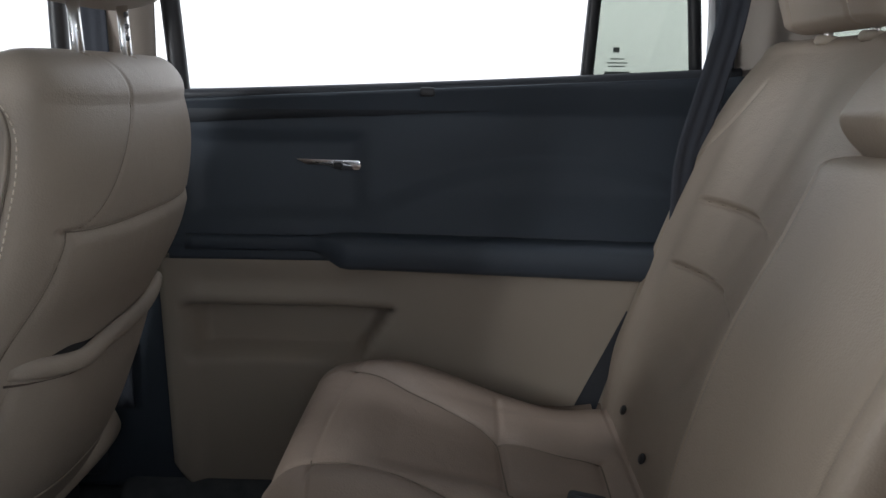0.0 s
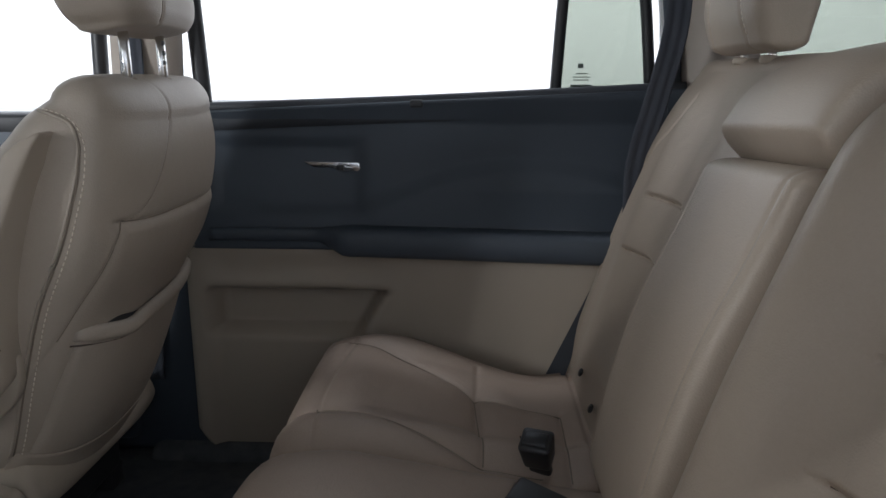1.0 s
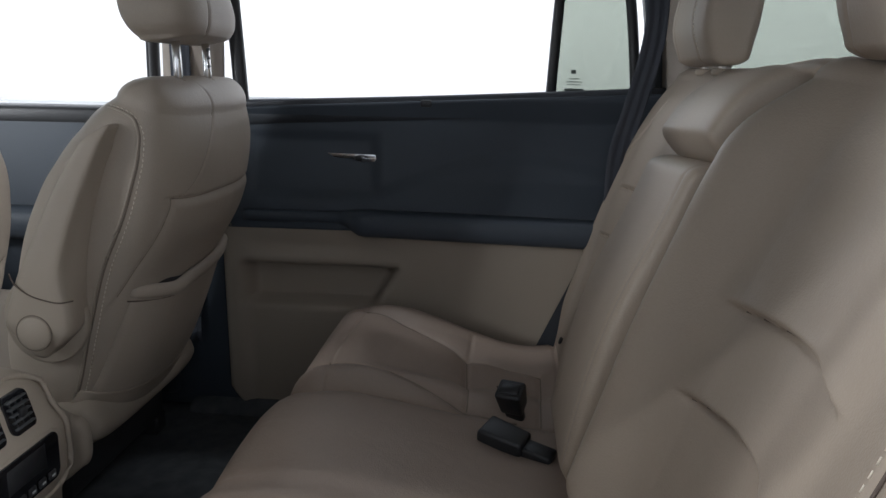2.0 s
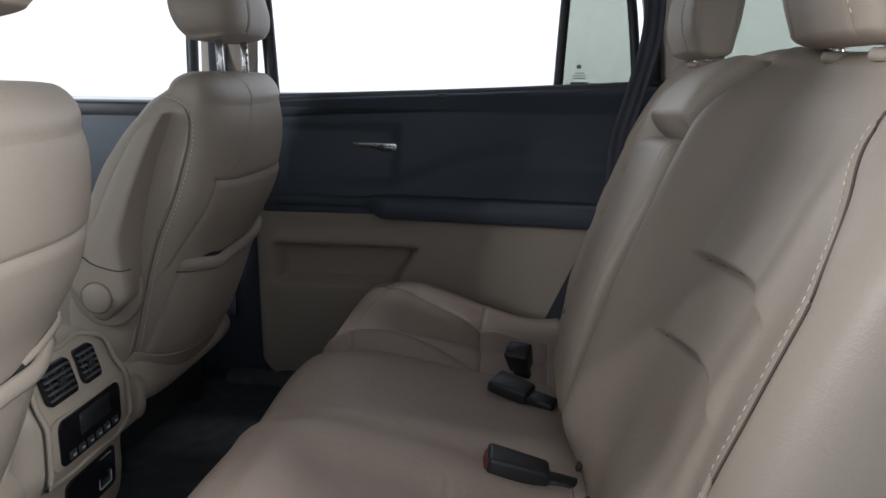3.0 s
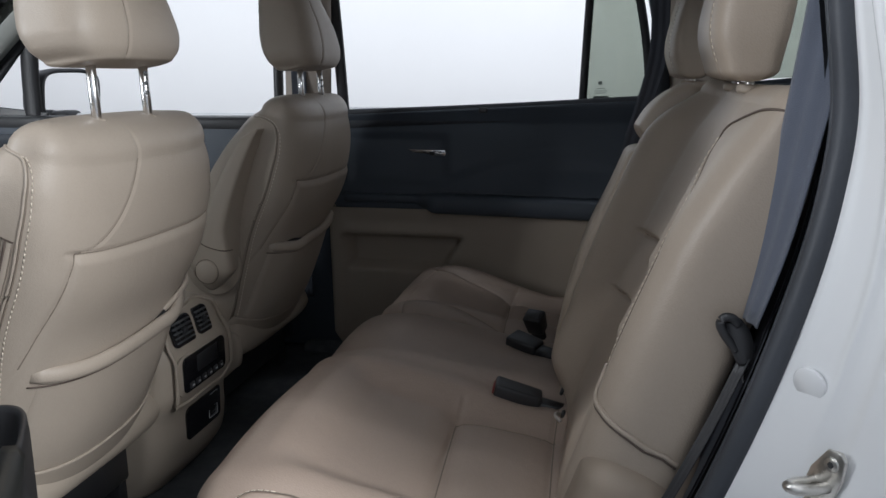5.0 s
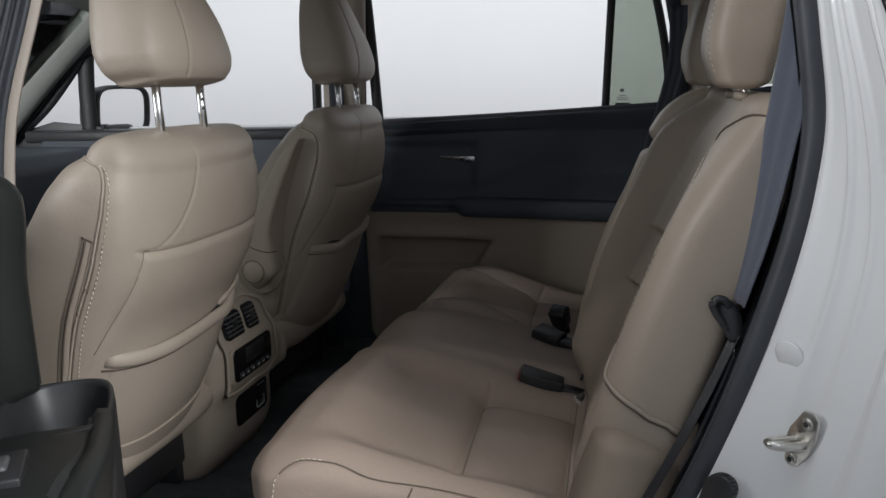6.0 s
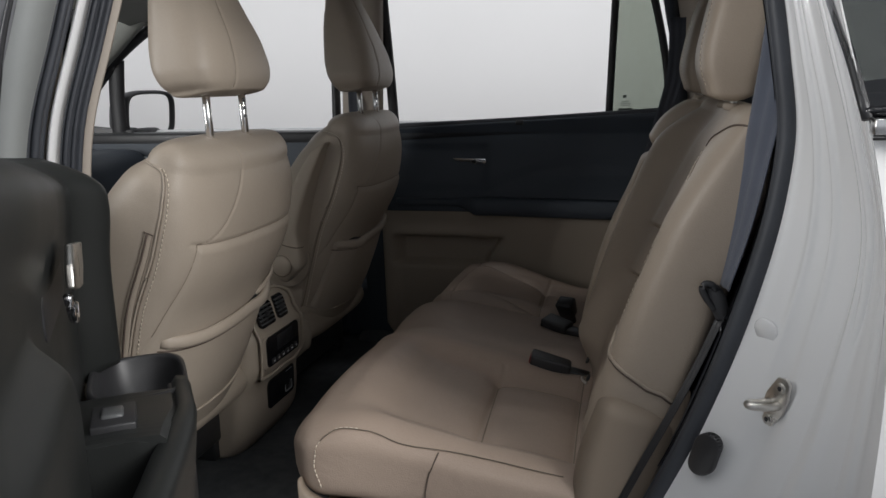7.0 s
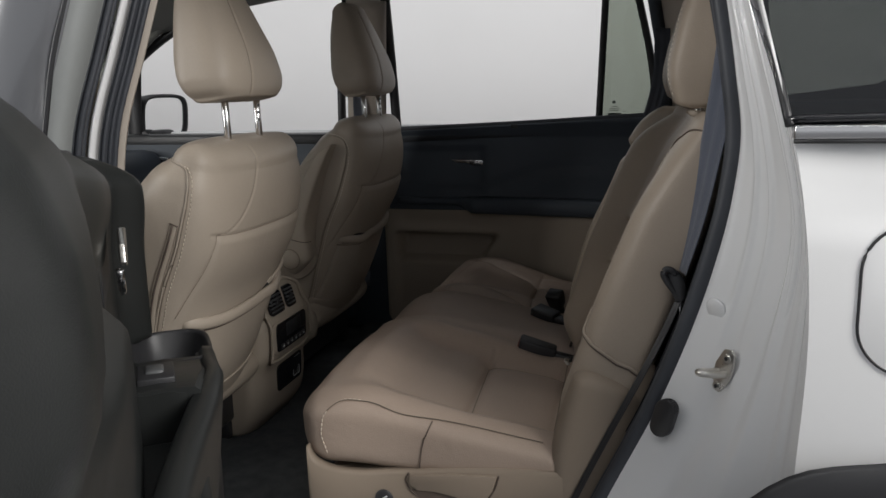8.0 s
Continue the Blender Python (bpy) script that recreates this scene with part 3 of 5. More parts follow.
def console():
    con = thing("center_console", "beige plastic console end with dark vents and sockets", "console", at=(-0.3, -0.02, 0.42))
    y0, y1 = -0.215, 0.105
    path = [(-0.165, 0.42), (-0.130, 0.47), (-0.120, 0.52), (-0.114, 0.595), (-0.100, 0.622), (-0.0895, 0.645), (-0.0885, 0.665), (-0.088, 0.685), (-0.088, 0.705), (-0.0885, 0.728), (-0.100, 0.748), (-0.119, 0.803), (-0.135, 0.817), (-0.18, 0.825), (-0.26, 0.828), (-0.60, 0.83)]
    prof = smooth_line(path, 70)
    loops = []
    n = 32
    for x, z in prof:
        w = (y1 - y0) / 2 * (1 - 0.10 * max(0, (z - 0.6) / 0.25))
        ring = []
        for k in range(n):
            u = -math.cos(math.pi * k / (n - 1))
            e = max(0.0, 1 - abs(u) ** 5)
            ring.append((x - 0.05 * (1 - e ** 0.5), (y0 + y1) / 2 + u * w, z - 0.012 * (1 - e) * (z > 0.8) - 0.10 * max(0, u) ** 4 * ease((z - 0.70) / 0.12)))
        ring += [(-0.64, (y0 + y1) / 2 + w, min(z, 0.80)), (-0.64, (y0 + y1) / 2 - w, min(z, 0.80))]
        loops.append(ring)
    part("console_body", rings(loops), BEIGE, con)

    rise = [q for q in prof if q[1] < 0.822]

    def face(y, z):
        return Vector((np.interp(z, [q[1] for q in rise], [q[0] for q in rise]), y, z))

    def inlay(name, ya, yb, za, zb, r, mat, label="", lift=0.004, rise=0.0):
        pts = round_outline(ya, yb, za, zb, r, lambda u, v: face(u, v + rise * (u - ya) / (yb - ya)) + Vector((lift - 0.006, 0, 0)))
        return part(name, plate(pts, 0.006, (1, 0, 0), 0.001), mat, con, label)

    # raised bezel round vents and panel
    bez = round_outline(-0.186, 0.030, 0.640, 0.728, 0.03, lambda u, v: face(u, v) + Vector((-0.004, 0, 0)))
    part("bezel", plate(bez, 0.006, (1, 0, 0), 0.002), BEIGE, con)
    frame_line = [face(y, z) + Vector((0.001, 0, 0)) for y, z in smooth_line([(-0.19, 0.625), (-0.188, 0.70), (-0.186, 0.76), (-0.178, 0.803), (-0.155, 0.813), (-0.08, 0.814), (0.0, 0.813), (0.024, 0.800), (0.036, 0.755), (0.045, 0.70), (0.045, 0.65), (0.035, 0.622), (-0.05, 0.617), (-0.15, 0.617), (-0.19, 0.625)], 70)]
    part("bezel_bead", tube(frame_line, 0.0045, 8), BEIGE, con)
    for ya, yb, za, zb in ((-0.163, -0.082, 0.746, 0.803), (-0.068, -0.012, 0.746, 0.803)):
        v = inlay("air_vent", ya, yb, za, zb, 0.010, GLOSSBLACK, "black air vent with slats")
        # slats coloured grey for the highlights along them
        for k in range(5):
            z = za + 0.009 + k * (zb - za - 0.018) / 4
            part("slat", block((face(0, z).x - 0.002, ya + 0.006, z - 0.0012), (face(0, z).x + 0.0075, yb - 0.006, z + 0.0014), 0.0006, 1), GREYKEY, v)
        for k in range(3):
            y = ya + (yb - ya) * (k + 1) / 4
            part("fin", tube([face(y, za + 0.006) + Vector((0.003, 0, 0)), face(y, zb - 0.006) + Vector((0.003, 0, 0))], 0.0015, 6), BLACK, v)
        part("knob", block((face(0, za + 0.03).x + 0.004, (ya + yb) / 2 - 0.007, za + 0.022), (face(0, za + 0.03).x + 0.013, (ya + yb) / 2 + 0.007, za + 0.036), 0.002, 1), BLACK, v)
    p = inlay("control_panel", -0.165, 0.014, 0.646, 0.724, 0.016, GLOSSBLACK, "gloss black climate control panel with small buttons")
    for k in range(6):
        y = -0.145 + 0.025 * k
        x = face(0, 0.66).x
        part("button", block((x + 0.003, y, 0.652), (x + 0.0075, y + 0.018, 0.666), 0.002, 1), BLACK, p)
        part("print_mark", block((x + 0.0076, y + 0.005, 0.6575), (x + 0.0081, y + 0.013, 0.6605), 0), PRINT, p, smooth=False)
    part("display", block((face(0, 0.69).x + 0.0015, -0.11, 0.678), (face(0, 0.69).x + 0.0046, -0.02, 0.716), 0.001, 1), BLACK, p)
    q = inlay("socket_panel", -0.118, 0.030, 0.515, 0.594, 0.014, GLOSSBLACK, "gloss black socket panel with two white outlined ports")
    for k in range(2):
        z = 0.574 - 0.034 * k
        pts = round_outline(-0.024, 0.014, z - 0.012, z + 0.012, 0.003, lambda u, v: face(u, v) + Vector((0.0045, 0, 0)), 2)
        part("port", tube(pts + pts[:1], 0.0009, 6), PRINT, q)
        part("port_slot", block((face(0, z).x + 0.001, -0.018, z - 0.004), (face(0, z).x + 0.0045, 0.008, z + 0.004), 0.001, 1), BLACK, q)
    return con


console()


def rear_bench():
    bench = thing("rear_bench_seat", "beige leather split rear bench with folded center armrest", "car seat", at=(0.55, 0, 0.42))

    def backrest(ya, yb, outer, deep=0.018):
        """outer: -1 or 1, the side of the door; 0: the narrow middle."""
        yc, w = (ya + yb) / 2, (yb - ya) / 2

        def dent(y, s, side):
            if side < 0 or not outer:
                return 0.0
            d = 0.0
            q = y * outer
            low = ease((s - 0.02) / 0.1) * ease((0.60 - s) / 0.16)
            d += (0.021 if outer < 0 else 0.012) * ease((q - (w - 0.135)) / 0.10) * (0.35 + 0.65 * low)                       # door-side bolster
            d += (0.014 * low if outer > 0 else 0.066 * ease((s - 0.02) / 0.1) * ease((0.72 - s) / 0.20)) * ease((-q - (w - 0.16)) / 0.11)                                # bolster beside the armrest
            d -= 0.0032 * bump_line(q - (w - seam_in(s)), 0.006) * ease((s - 0.20) / 0.03) * ease((0.585 - s) / 0.02)  # outer seam
            cy = (y + outer * 0.005) / (w - 0.125)
            if abs(cy) < 1.3:
                fade = 1 - ease((abs(cy) - 0.55) / 0.45)
                for s0 in (0.297, 0.398):                          # two folds, the upper panel lapping over the lower
                    e = s - (s0 - 0.014 * cy * cy)
                    d += fade * (0.0075 * math.exp(-e / 0.05) * ease(e / 0.006) if e > 0 else -0.0065 * math.exp(e / 0.05))
                    d -= 0.0060 * fade * bump_line(e, 0.0032)
                d -= 0.024 * (1 - ease((abs(cy) - 0.15) / 0.75)) * ease((s - 0.10) / 0.1) * ease((0.66 - s) / 0.15)
            return d

        return Pad([(0.775, 0.655, 0.075, deep, w, 4.0), (0.80, 0.75, 0.08, deep, w, 4.0), (0.832, 0.85, 0.08, deep, w, 4.0), (0.863, 0.948, 0.08, deep, w, 4.0), (0.895, 1.045, 0.075, deep, w, 4.0),
                    (0.925, 1.135, 0.068, deep, w, 4.0), (0.948, 1.205, 0.055, deep, w - 0.004, 4), (0.962, 1.25, 0.036, max(0.024, 0.7 * deep), w - 0.012, 4)],
                   yc, 0.02, 0.03, nv=220, nu=220, dent=dent)

    seam_in = lambda s: 0.062 + 0.008 * ease((0.34 - s) / 0.1) + 0.096 * ease((s - 0.42) / 0.155)
    left = backrest(-0.682, -0.142, -1, 0.048)
    lb = part("backrest", left.mesh(), REAR, bench)
    right = backrest(0.125, 0.69, 1)
    rb = part("backrest", right.mesh(), REAR, bench)
    for pad, ob, sg, w in ((left, lb, -1, 0.270), (right, rb, 1, 0.2825)):
        ss = np.linspace(0.24, 0.572, 80)
        for s0 in (0.297, 0.398):
            part("fold_seam", tube([pad.at(-sg * 0.005 + cy * (w - 0.125), s0 - 0.014 * cy * cy, 1, 0.0005) for cy in np.linspace(-0.8, 0.8, 30)], 0.0010, 6), SEAM, ob)
        if sg > 0:
            continue
        part("stitching", dashes([pad.at(sg * (w - seam_in(s) - 0.010), s, 1, 0.0005) for s in ss], 0.0055, 0.004, 0.0006), THREAD, ob)
        over = [(0.574, w - 0.1585), (0.587, w - 0.154), (0.5995, w - 0.128), (0.6095, w - 0.082), (0.619, w - 0.036), (0.6225, w - 0.012)]
        line = [pad.at(sg * (w - seam_in(s)), s, 1, 0.0012) for s in ss[:-1]] + [pad.at(sg * y, s, 1, 0.0014) for s, y in smooth_line(over, 24)]
        part("seam", tube(line, 0.0014, 6), SEAM, ob)
    # piping round the foot of the near side panel
    foot = smooth_line([(0.275, -0.918), (0.252, -0.905), (0.240, -0.86), (0.235, -0.74), (0.231, -0.54), (0.226, -0.28), (0.219, 0.0), (0.213, 0.35)], 40)
    part("foot_piping", tube([left.edge_at(-1, q, k, 0.0015) for q, k in foot], 0.0034, 8), REAR, lb, "leather piping round the foot of the side panel")
    part("foot_seam", tube([left.edge_at(-1, q - 0.0045, k, 0.0008) for q, k in foot], 0.0022, 6), SEAM, lb)
    mid = backrest(-0.152, 0.132, 0)
    part("center_backrest", mid.mesh(), REAR, bench)

    def adent(y, s, side):
        return -0.002 * bump_line(abs(y) - 0.118, 0.004) if side > 0 else 0.0

    arm = Pad([(0.720, 0.77, 0.05, 0.05, 0.136, 10), (0.746, 0.86, 0.058, 0.05, 0.139, 10), (0.780, 0.97, 0.060, 0.05, 0.140, 10), (0.818, 1.065, 0.056, 0.05, 0.140, 10), (0.841, 1.132, 0.052, 0.05, 0.139, 10)],
              -0.010, 0.03, 0.028, nv=70, nu=60, dent=adent)
    def leaning(bm):
        for v in bm.verts:
            v.co.z -= 0.055 * v.co.y
        return bm
    part("armrest", leaning(arm.mesh()), REAR, bench, "folded leather center armrest")
    top = Pad([(0.857, 1.172, 0.056, 0.04, 0.141, 10), (0.882, 1.206, 0.058, 0.03, 0.142, 8), (0.93, 1.242, 0.046, 0.02, 0.143, 5), (0.948, 1.262, 0.025, 0.02, 0.132, 4)], -0.010, 0.020, 0.02, nv=40, nu=50)
    part("top_pad", leaning(top.mesh()), REAR, bench)
    # headrests
    for yc, dx, w, deep in ((-0.354, -0.022, 0.122, 0.046), (0.400, -0.020, 0.135, 0.046)):

        def hd(y, s, side):
            return -0.003 * bump_line(abs(y) - 0.070 - 0.12 * max(0, 0.07 - s), 0.0035) if side > 0 else 0.0

        hr = Pad([(0.960 + dx, 1.300, 0.040, deep - 0.008, w * 0.96, 5.0), (0.960 + dx, 1.345, 0.053, deep, w, 5.2), (0.967 + dx, 1.40, 0.053, deep, w, 5.0), (0.980 + dx, 1.48, 0.046, deep - 0.006, w * 0.95, 4.4), (0.990 + dx, 1.53, 0.038, deep - 0.012, w * 0.88, 4.0)],
                 yc, 0.016, 0.03, nv=50, nu=70, dent=hd)
        head = part("headrest", hr.mesh(), REAR, bench)
        part("stitching", dashes([hr.at(-0.078 - 0.12 * max(0, 0.07 - s), s, 1, 0.0004) for s in np.linspace(0.01, 0.16, 30)], 0.005, 0.004, 0.0008), THREAD, head)
        for off in (-0.06, 0.06):
            part("headrest_post", tube([(0.968 + dx, yc + off, 1.22), (0.962 + dx, yc + off, 1.33)], 0.006, 12), STEEL, head)
            part("post_guide", disc((0.964 + dx, yc + off, 1.268), (0.1, 0, 1), 0.017, 0.012, 20, 0.003), BEIGE, head)

    # cushions
    def beside(x, y, line):
        """The distance from a seam in the plan."""
        best = 1.0
        for (xa, ya), (xb, yb) in zip(line, line[1:]):
            ux, uy = xb - xa, yb - ya
            k = max(0.0, min(1.0, ((x - xa) * ux + (y - ya) * uy) / (ux * ux + uy * uy)))
            best = min(best, math.hypot(x - xa - k * ux, y - ya - k * uy))
        return best

    WIDE_SEAMS = (((0.519, -0.315), (0.528, -0.46), (0.538, -0.615)), ((0.519, -0.315), (0.60, -0.312), (0.69, -0.31)), ((0.685, -0.20), (0.69, -0.42), (0.697, -0.60)))
    NARROW_SEAMS = (((0.285, 0.60), (0.419, 0.52), (0.518, 0.45), (0.601, 0.427), (0.673, 0.415)), ((0.518, 0.45), (0.526, 0.315), (0.531, 0.20)),
                    ((0.262, 0.295), (0.371, 0.266), (0.457, 0.225), (0.525, 0.195), (0.62, 0.190)), ((0.673, 0.415), (0.670, 0.272), (0.667, 0.185)))

    def cushion(ya, yb, outer, panels):
        yc, w = (ya + yb) / 2, (yb - ya) / 2

        def dent(y, s, side):
            if side < 0:
                return 0.0
            gy = y + yc
            d = 0.0
            nose = ease((0.17 - s) / 0.17)                         # each place bulges at its front edge
            for c, half, up in (((-0.43, 0.27, 0.020), (0.0, 0.15, 0.010)) if outer < 0 else ((0.43, 0.26, 0.004),)):
                d += up * max(0, 1 - ((gy - c) / half) ** 2) * nose
            for a, b in panels:                                   # sunken seat fields with a cross seam
                m, hw = (a + b) / 2, (b - a) / 2
                e = abs(gy - m) / hw
                inside = 1 - ease((e - 0.75) / 0.35)
                back = ease((s - 0.02) / 0.08)
                d -= (0.024 if outer < 0 else 0.010) * inside * back
                cross = s - 0.243 - 0.03 * max(0, m - gy) * (outer < 0)
                d -= 0.0035 * (1 - ease((e - 0.95) / 0.06)) * bump_line(cross, 0.005)
                d -= 0.005 * (1 - ease((e - 0.8) / 0.2)) * bump_line(cross, 0.03)
                d += 0.006 * bump_line(e * hw - hw - 0.03, 0.03)
            if outer > 0:
                d -= 0.045 * ease((y - (w - 0.16)) / 0.14) * ease((s - 0.08) / 0.28)
            d -= 0.004 * bump_line(s - 0.43, 0.003)
            for line in (NARROW_SEAMS if outer > 0 else WIDE_SEAMS):
                e = beside(0.280 + s, gy, line)
                if e < 0.06:
                    d -= (0.0032 * bump_line(e, 0.0055) + 0.0045 * bump_line(e, 0.02)) * (1 if outer > 0 else 0.7)
            if outer < 0:                                         # hollows under the belt buckles
                d -= 0.020 * math.exp(-((s - 0.35) / 0.07) ** 2 - ((gy + 0.21) / 0.06) ** 2)
                d -= 0.012 * math.exp(-((s - 0.34) / 0.06) ** 2 - ((gy - 0.05) / 0.05) ** 2)
            d -= 0.003 * bump_line(s - 0.012 - 0.01 * math.cos(9 * gy), 0.003) * (outer > 0)
            return d

        lo = 0.022 if outer > 0 else 0.0
        return Pad([(0.280, 0.704 - lo, 0.062, 0.095, w, 5), (0.33, 0.706 - lo, 0.068, 0.095, w, 5), (0.42, 0.699 - lo, 0.064, 0.09, w, 5), (0.52, 0.687 - lo, 0.056, 0.08, w, 5), (0.64, 0.672 - lo, 0.052, 0.07, w, 5), (0.73, 0.66, 0.048, 0.04, w, 5)],
                   yc, 0.062, 0.025, nv=150, nu=150, dent=dent)

    wide = cushion(-0.70, 0.150, -1, ((-0.62, -0.26),))
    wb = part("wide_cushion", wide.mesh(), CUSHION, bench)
    narrow = cushion(0.168, 0.685, 1, ((0.27, 0.58),))
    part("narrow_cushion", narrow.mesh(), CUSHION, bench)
    def seam_on(pad, ob, pts):
        line = smooth_line(pts, 40)
        part("seam", tube([pad.at(y - pad.y0, float(np.interp(x, pad.s[:, 0], pad.len)), 1, 0.0002) for x, y in line], 0.0011, 6), SOFTSEAM, ob)

    nb = bpy.data.objects["narrow_cushion"]
    for pad, ob, lines in ((wide, wb, WIDE_SEAMS), (narrow, nb, NARROW_SEAMS)):
        for line in lines:
            seam_on(pad, ob, line)
    # piping and end seam on the near end
    def on_end(x, z, out=0.0):
        """A point on the rounded near end of the wide cushion at a length and height."""
        s = float(np.interp(x, wide.s[:, 0], wide.len))
        core = float(np.interp(x, wide.s[:, 0], wide.s[:, 1]))
        if z <= core + 0.004:
            return (x, wide.y0 - 0.425 - out, z)
        ys = np.linspace(-0.4249, -0.33, 900)
        tops = [wide.at(y, s, 1).z for y in ys]
        y = float(next((q for q, t in zip(ys, tops) if t >= z), ys[int(np.argmax(tops))]))
        return tuple(wide.at(y, s, 1, out) - Vector((0, out * 0.7, 0)))

    trace = smooth_line([(0.287, 0.660), (0.276, 0.700), (0.283, 0.732), (0.311, 0.757), (0.356, 0.760), (0.421, 0.745), (0.486, 0.737), (0.58, 0.724), (0.685, 0.708)], 70)
    part("seam", tube([on_end(x, z, 0.0022) for x, z in trace[12:]], 0.0010, 6), SOFTSEAM, wb)
    part("end_stitching", dashes([on_end(x, z + 0.001, 0.0014) for x, z in trace[:22]], 0.006, 0.0030, 0.0010), THREAD, wb)
    part("end_seam", tube([on_end(x, z, 0.0010) for x, z in smooth_line([(0.484, 0.735), (0.478, 0.71), (0.471, 0.675), (0.468, 0.650)], 16)], 0.0012, 6), SEAM, wb)
    # plastic base and side shield on the near end, their shade put into a darker beige
    sb = Pad([(0.29, 0.565, 0.055, 0.10, 0.685, 12), (0.50, 0.565, 0.060, 0.10, 0.685, 12), (0.76, 0.57, 0.070, 0.10, 0.685, 12)], -0.008, 0.03, 0.02, nv=20, nu=30)
    part("seat_base", sb.mesh(), SHADEBEIGE, bench, "beige plastic seat base")
    hump = Pad([(0.748, 0.46, 0.040, 0.12, 0.052, 2.7), (0.742, 0.62, 0.042, 0.13, 0.054, 2.7), (0.752, 0.74, 0.040, 0.12, 0.055, 2.7), (0.772, 0.822, 0.034, 0.09, 0.050, 2.6)], -0.655, 0.02, 0.030, nv=40, nu=30)
    part("side_shield", hump.mesh(), SHADEBEIGE, bench, "rounded beige plastic hinge cover")
    part("shield_back", Pad([(0.80, 0.47, 0.04, 0.06, 0.03, 3), (0.81, 0.70, 0.05, 0.06, 0.03, 3), (0.83, 0.86, 0.07, 0.05, 0.025, 3)], -0.655, 0.02, 0.02, nv=24, nu=20).mesh(), SHADEBEIGE, bench)
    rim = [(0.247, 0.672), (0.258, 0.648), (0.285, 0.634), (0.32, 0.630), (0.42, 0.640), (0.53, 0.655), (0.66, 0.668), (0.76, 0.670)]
    side = part("side_panel", ribbon_mesh([[(x, y, (z - dz) if dz < 0.2 else 0.45) for x, z in rim] for y, dz in ((-0.690, -0.001), (-0.7035, 0.0), (-0.7085, 0.006), (-0.7085, 0.05), (-0.700, 0.3))], 0.003, 60), SHADEBEIGE, bench, "beige plastic seat side panel")
    edge = [(0.452, 0.640), (0.53, 0.649), (0.614, 0.655), (0.606, 0.628), (0.592, 0.602), (0.556, 0.598), (0.540, 0.606), (0.50, 0.612), (0.466, 0.611), (0.449, 0.622)]
    part("slide_lever", plate([(x, -0.7075, z) for x, z in edge], 0.007, (0, -1, 0), 0.002), SHADEBEIGE, side, "beige plastic slide lever")
    part("lever_slot", plate([(x, -0.7078, z) for x, z in ((0.455, 0.611), (0.50, 0.612), (0.54, 0.606), (0.556, 0.598), (0.548, 0.590), (0.50, 0.588), (0.47, 0.594))], 0.002, (0, -1, 0)), SEAM, side, smooth=False)
    for pts in (((0.449, 0.642), (0.443, 0.630), (0.449, 0.612), (0.47, 0.594)), ((0.617, 0.655), (0.609, 0.628), (0.593, 0.598), (0.588, 0.580))):
        part("lever_gap", tube([(x, -0.7086, z) for x, z in smooth_line(pts, 14)], 0.0018, 6), SEAM, side)
    part("tumble_button", disc((0.40, -0.704, 0.585), (0, -1, 0), 0.018, 0.008, 28), BLACK, bench)
    part("button_mark", tube([(0.393, -0.7126, 0.580), (0.40, -0.7126, 0.588), (0.407, -0.7126, 0.592)], 0.0015, 6), PRINT, bench)
    # child seat anchors in the gap between cushion and back
    for y, x, z in ((0.467, 0.712, 0.742), (0.33, 0.71, 0.735), (-0.305, 0.706, 0.735), (-0.24, 0.70, 0.748)):
        part("child_seat_anchor", disc((x, y, z), (-1, 0, 0.35), 0.0075, 0.006, 20, 0.002), BLACK, bench, "small black anchor cap")
    part("anchor_bar", tube([(0.700, -0.318, 0.728), (0.692, -0.312, 0.733), (0.692, -0.298, 0.733), (0.700, -0.292, 0.728)], 0.003, 8, 16), STEEL, bench)
    for y in (-0.45, 0.45):
        part("seat_leg", block((0.35, y - 0.03, 0.42), (0.70, y + 0.03, 0.49), 0.006), BLACK, bench)
    return bench


rear_bench()


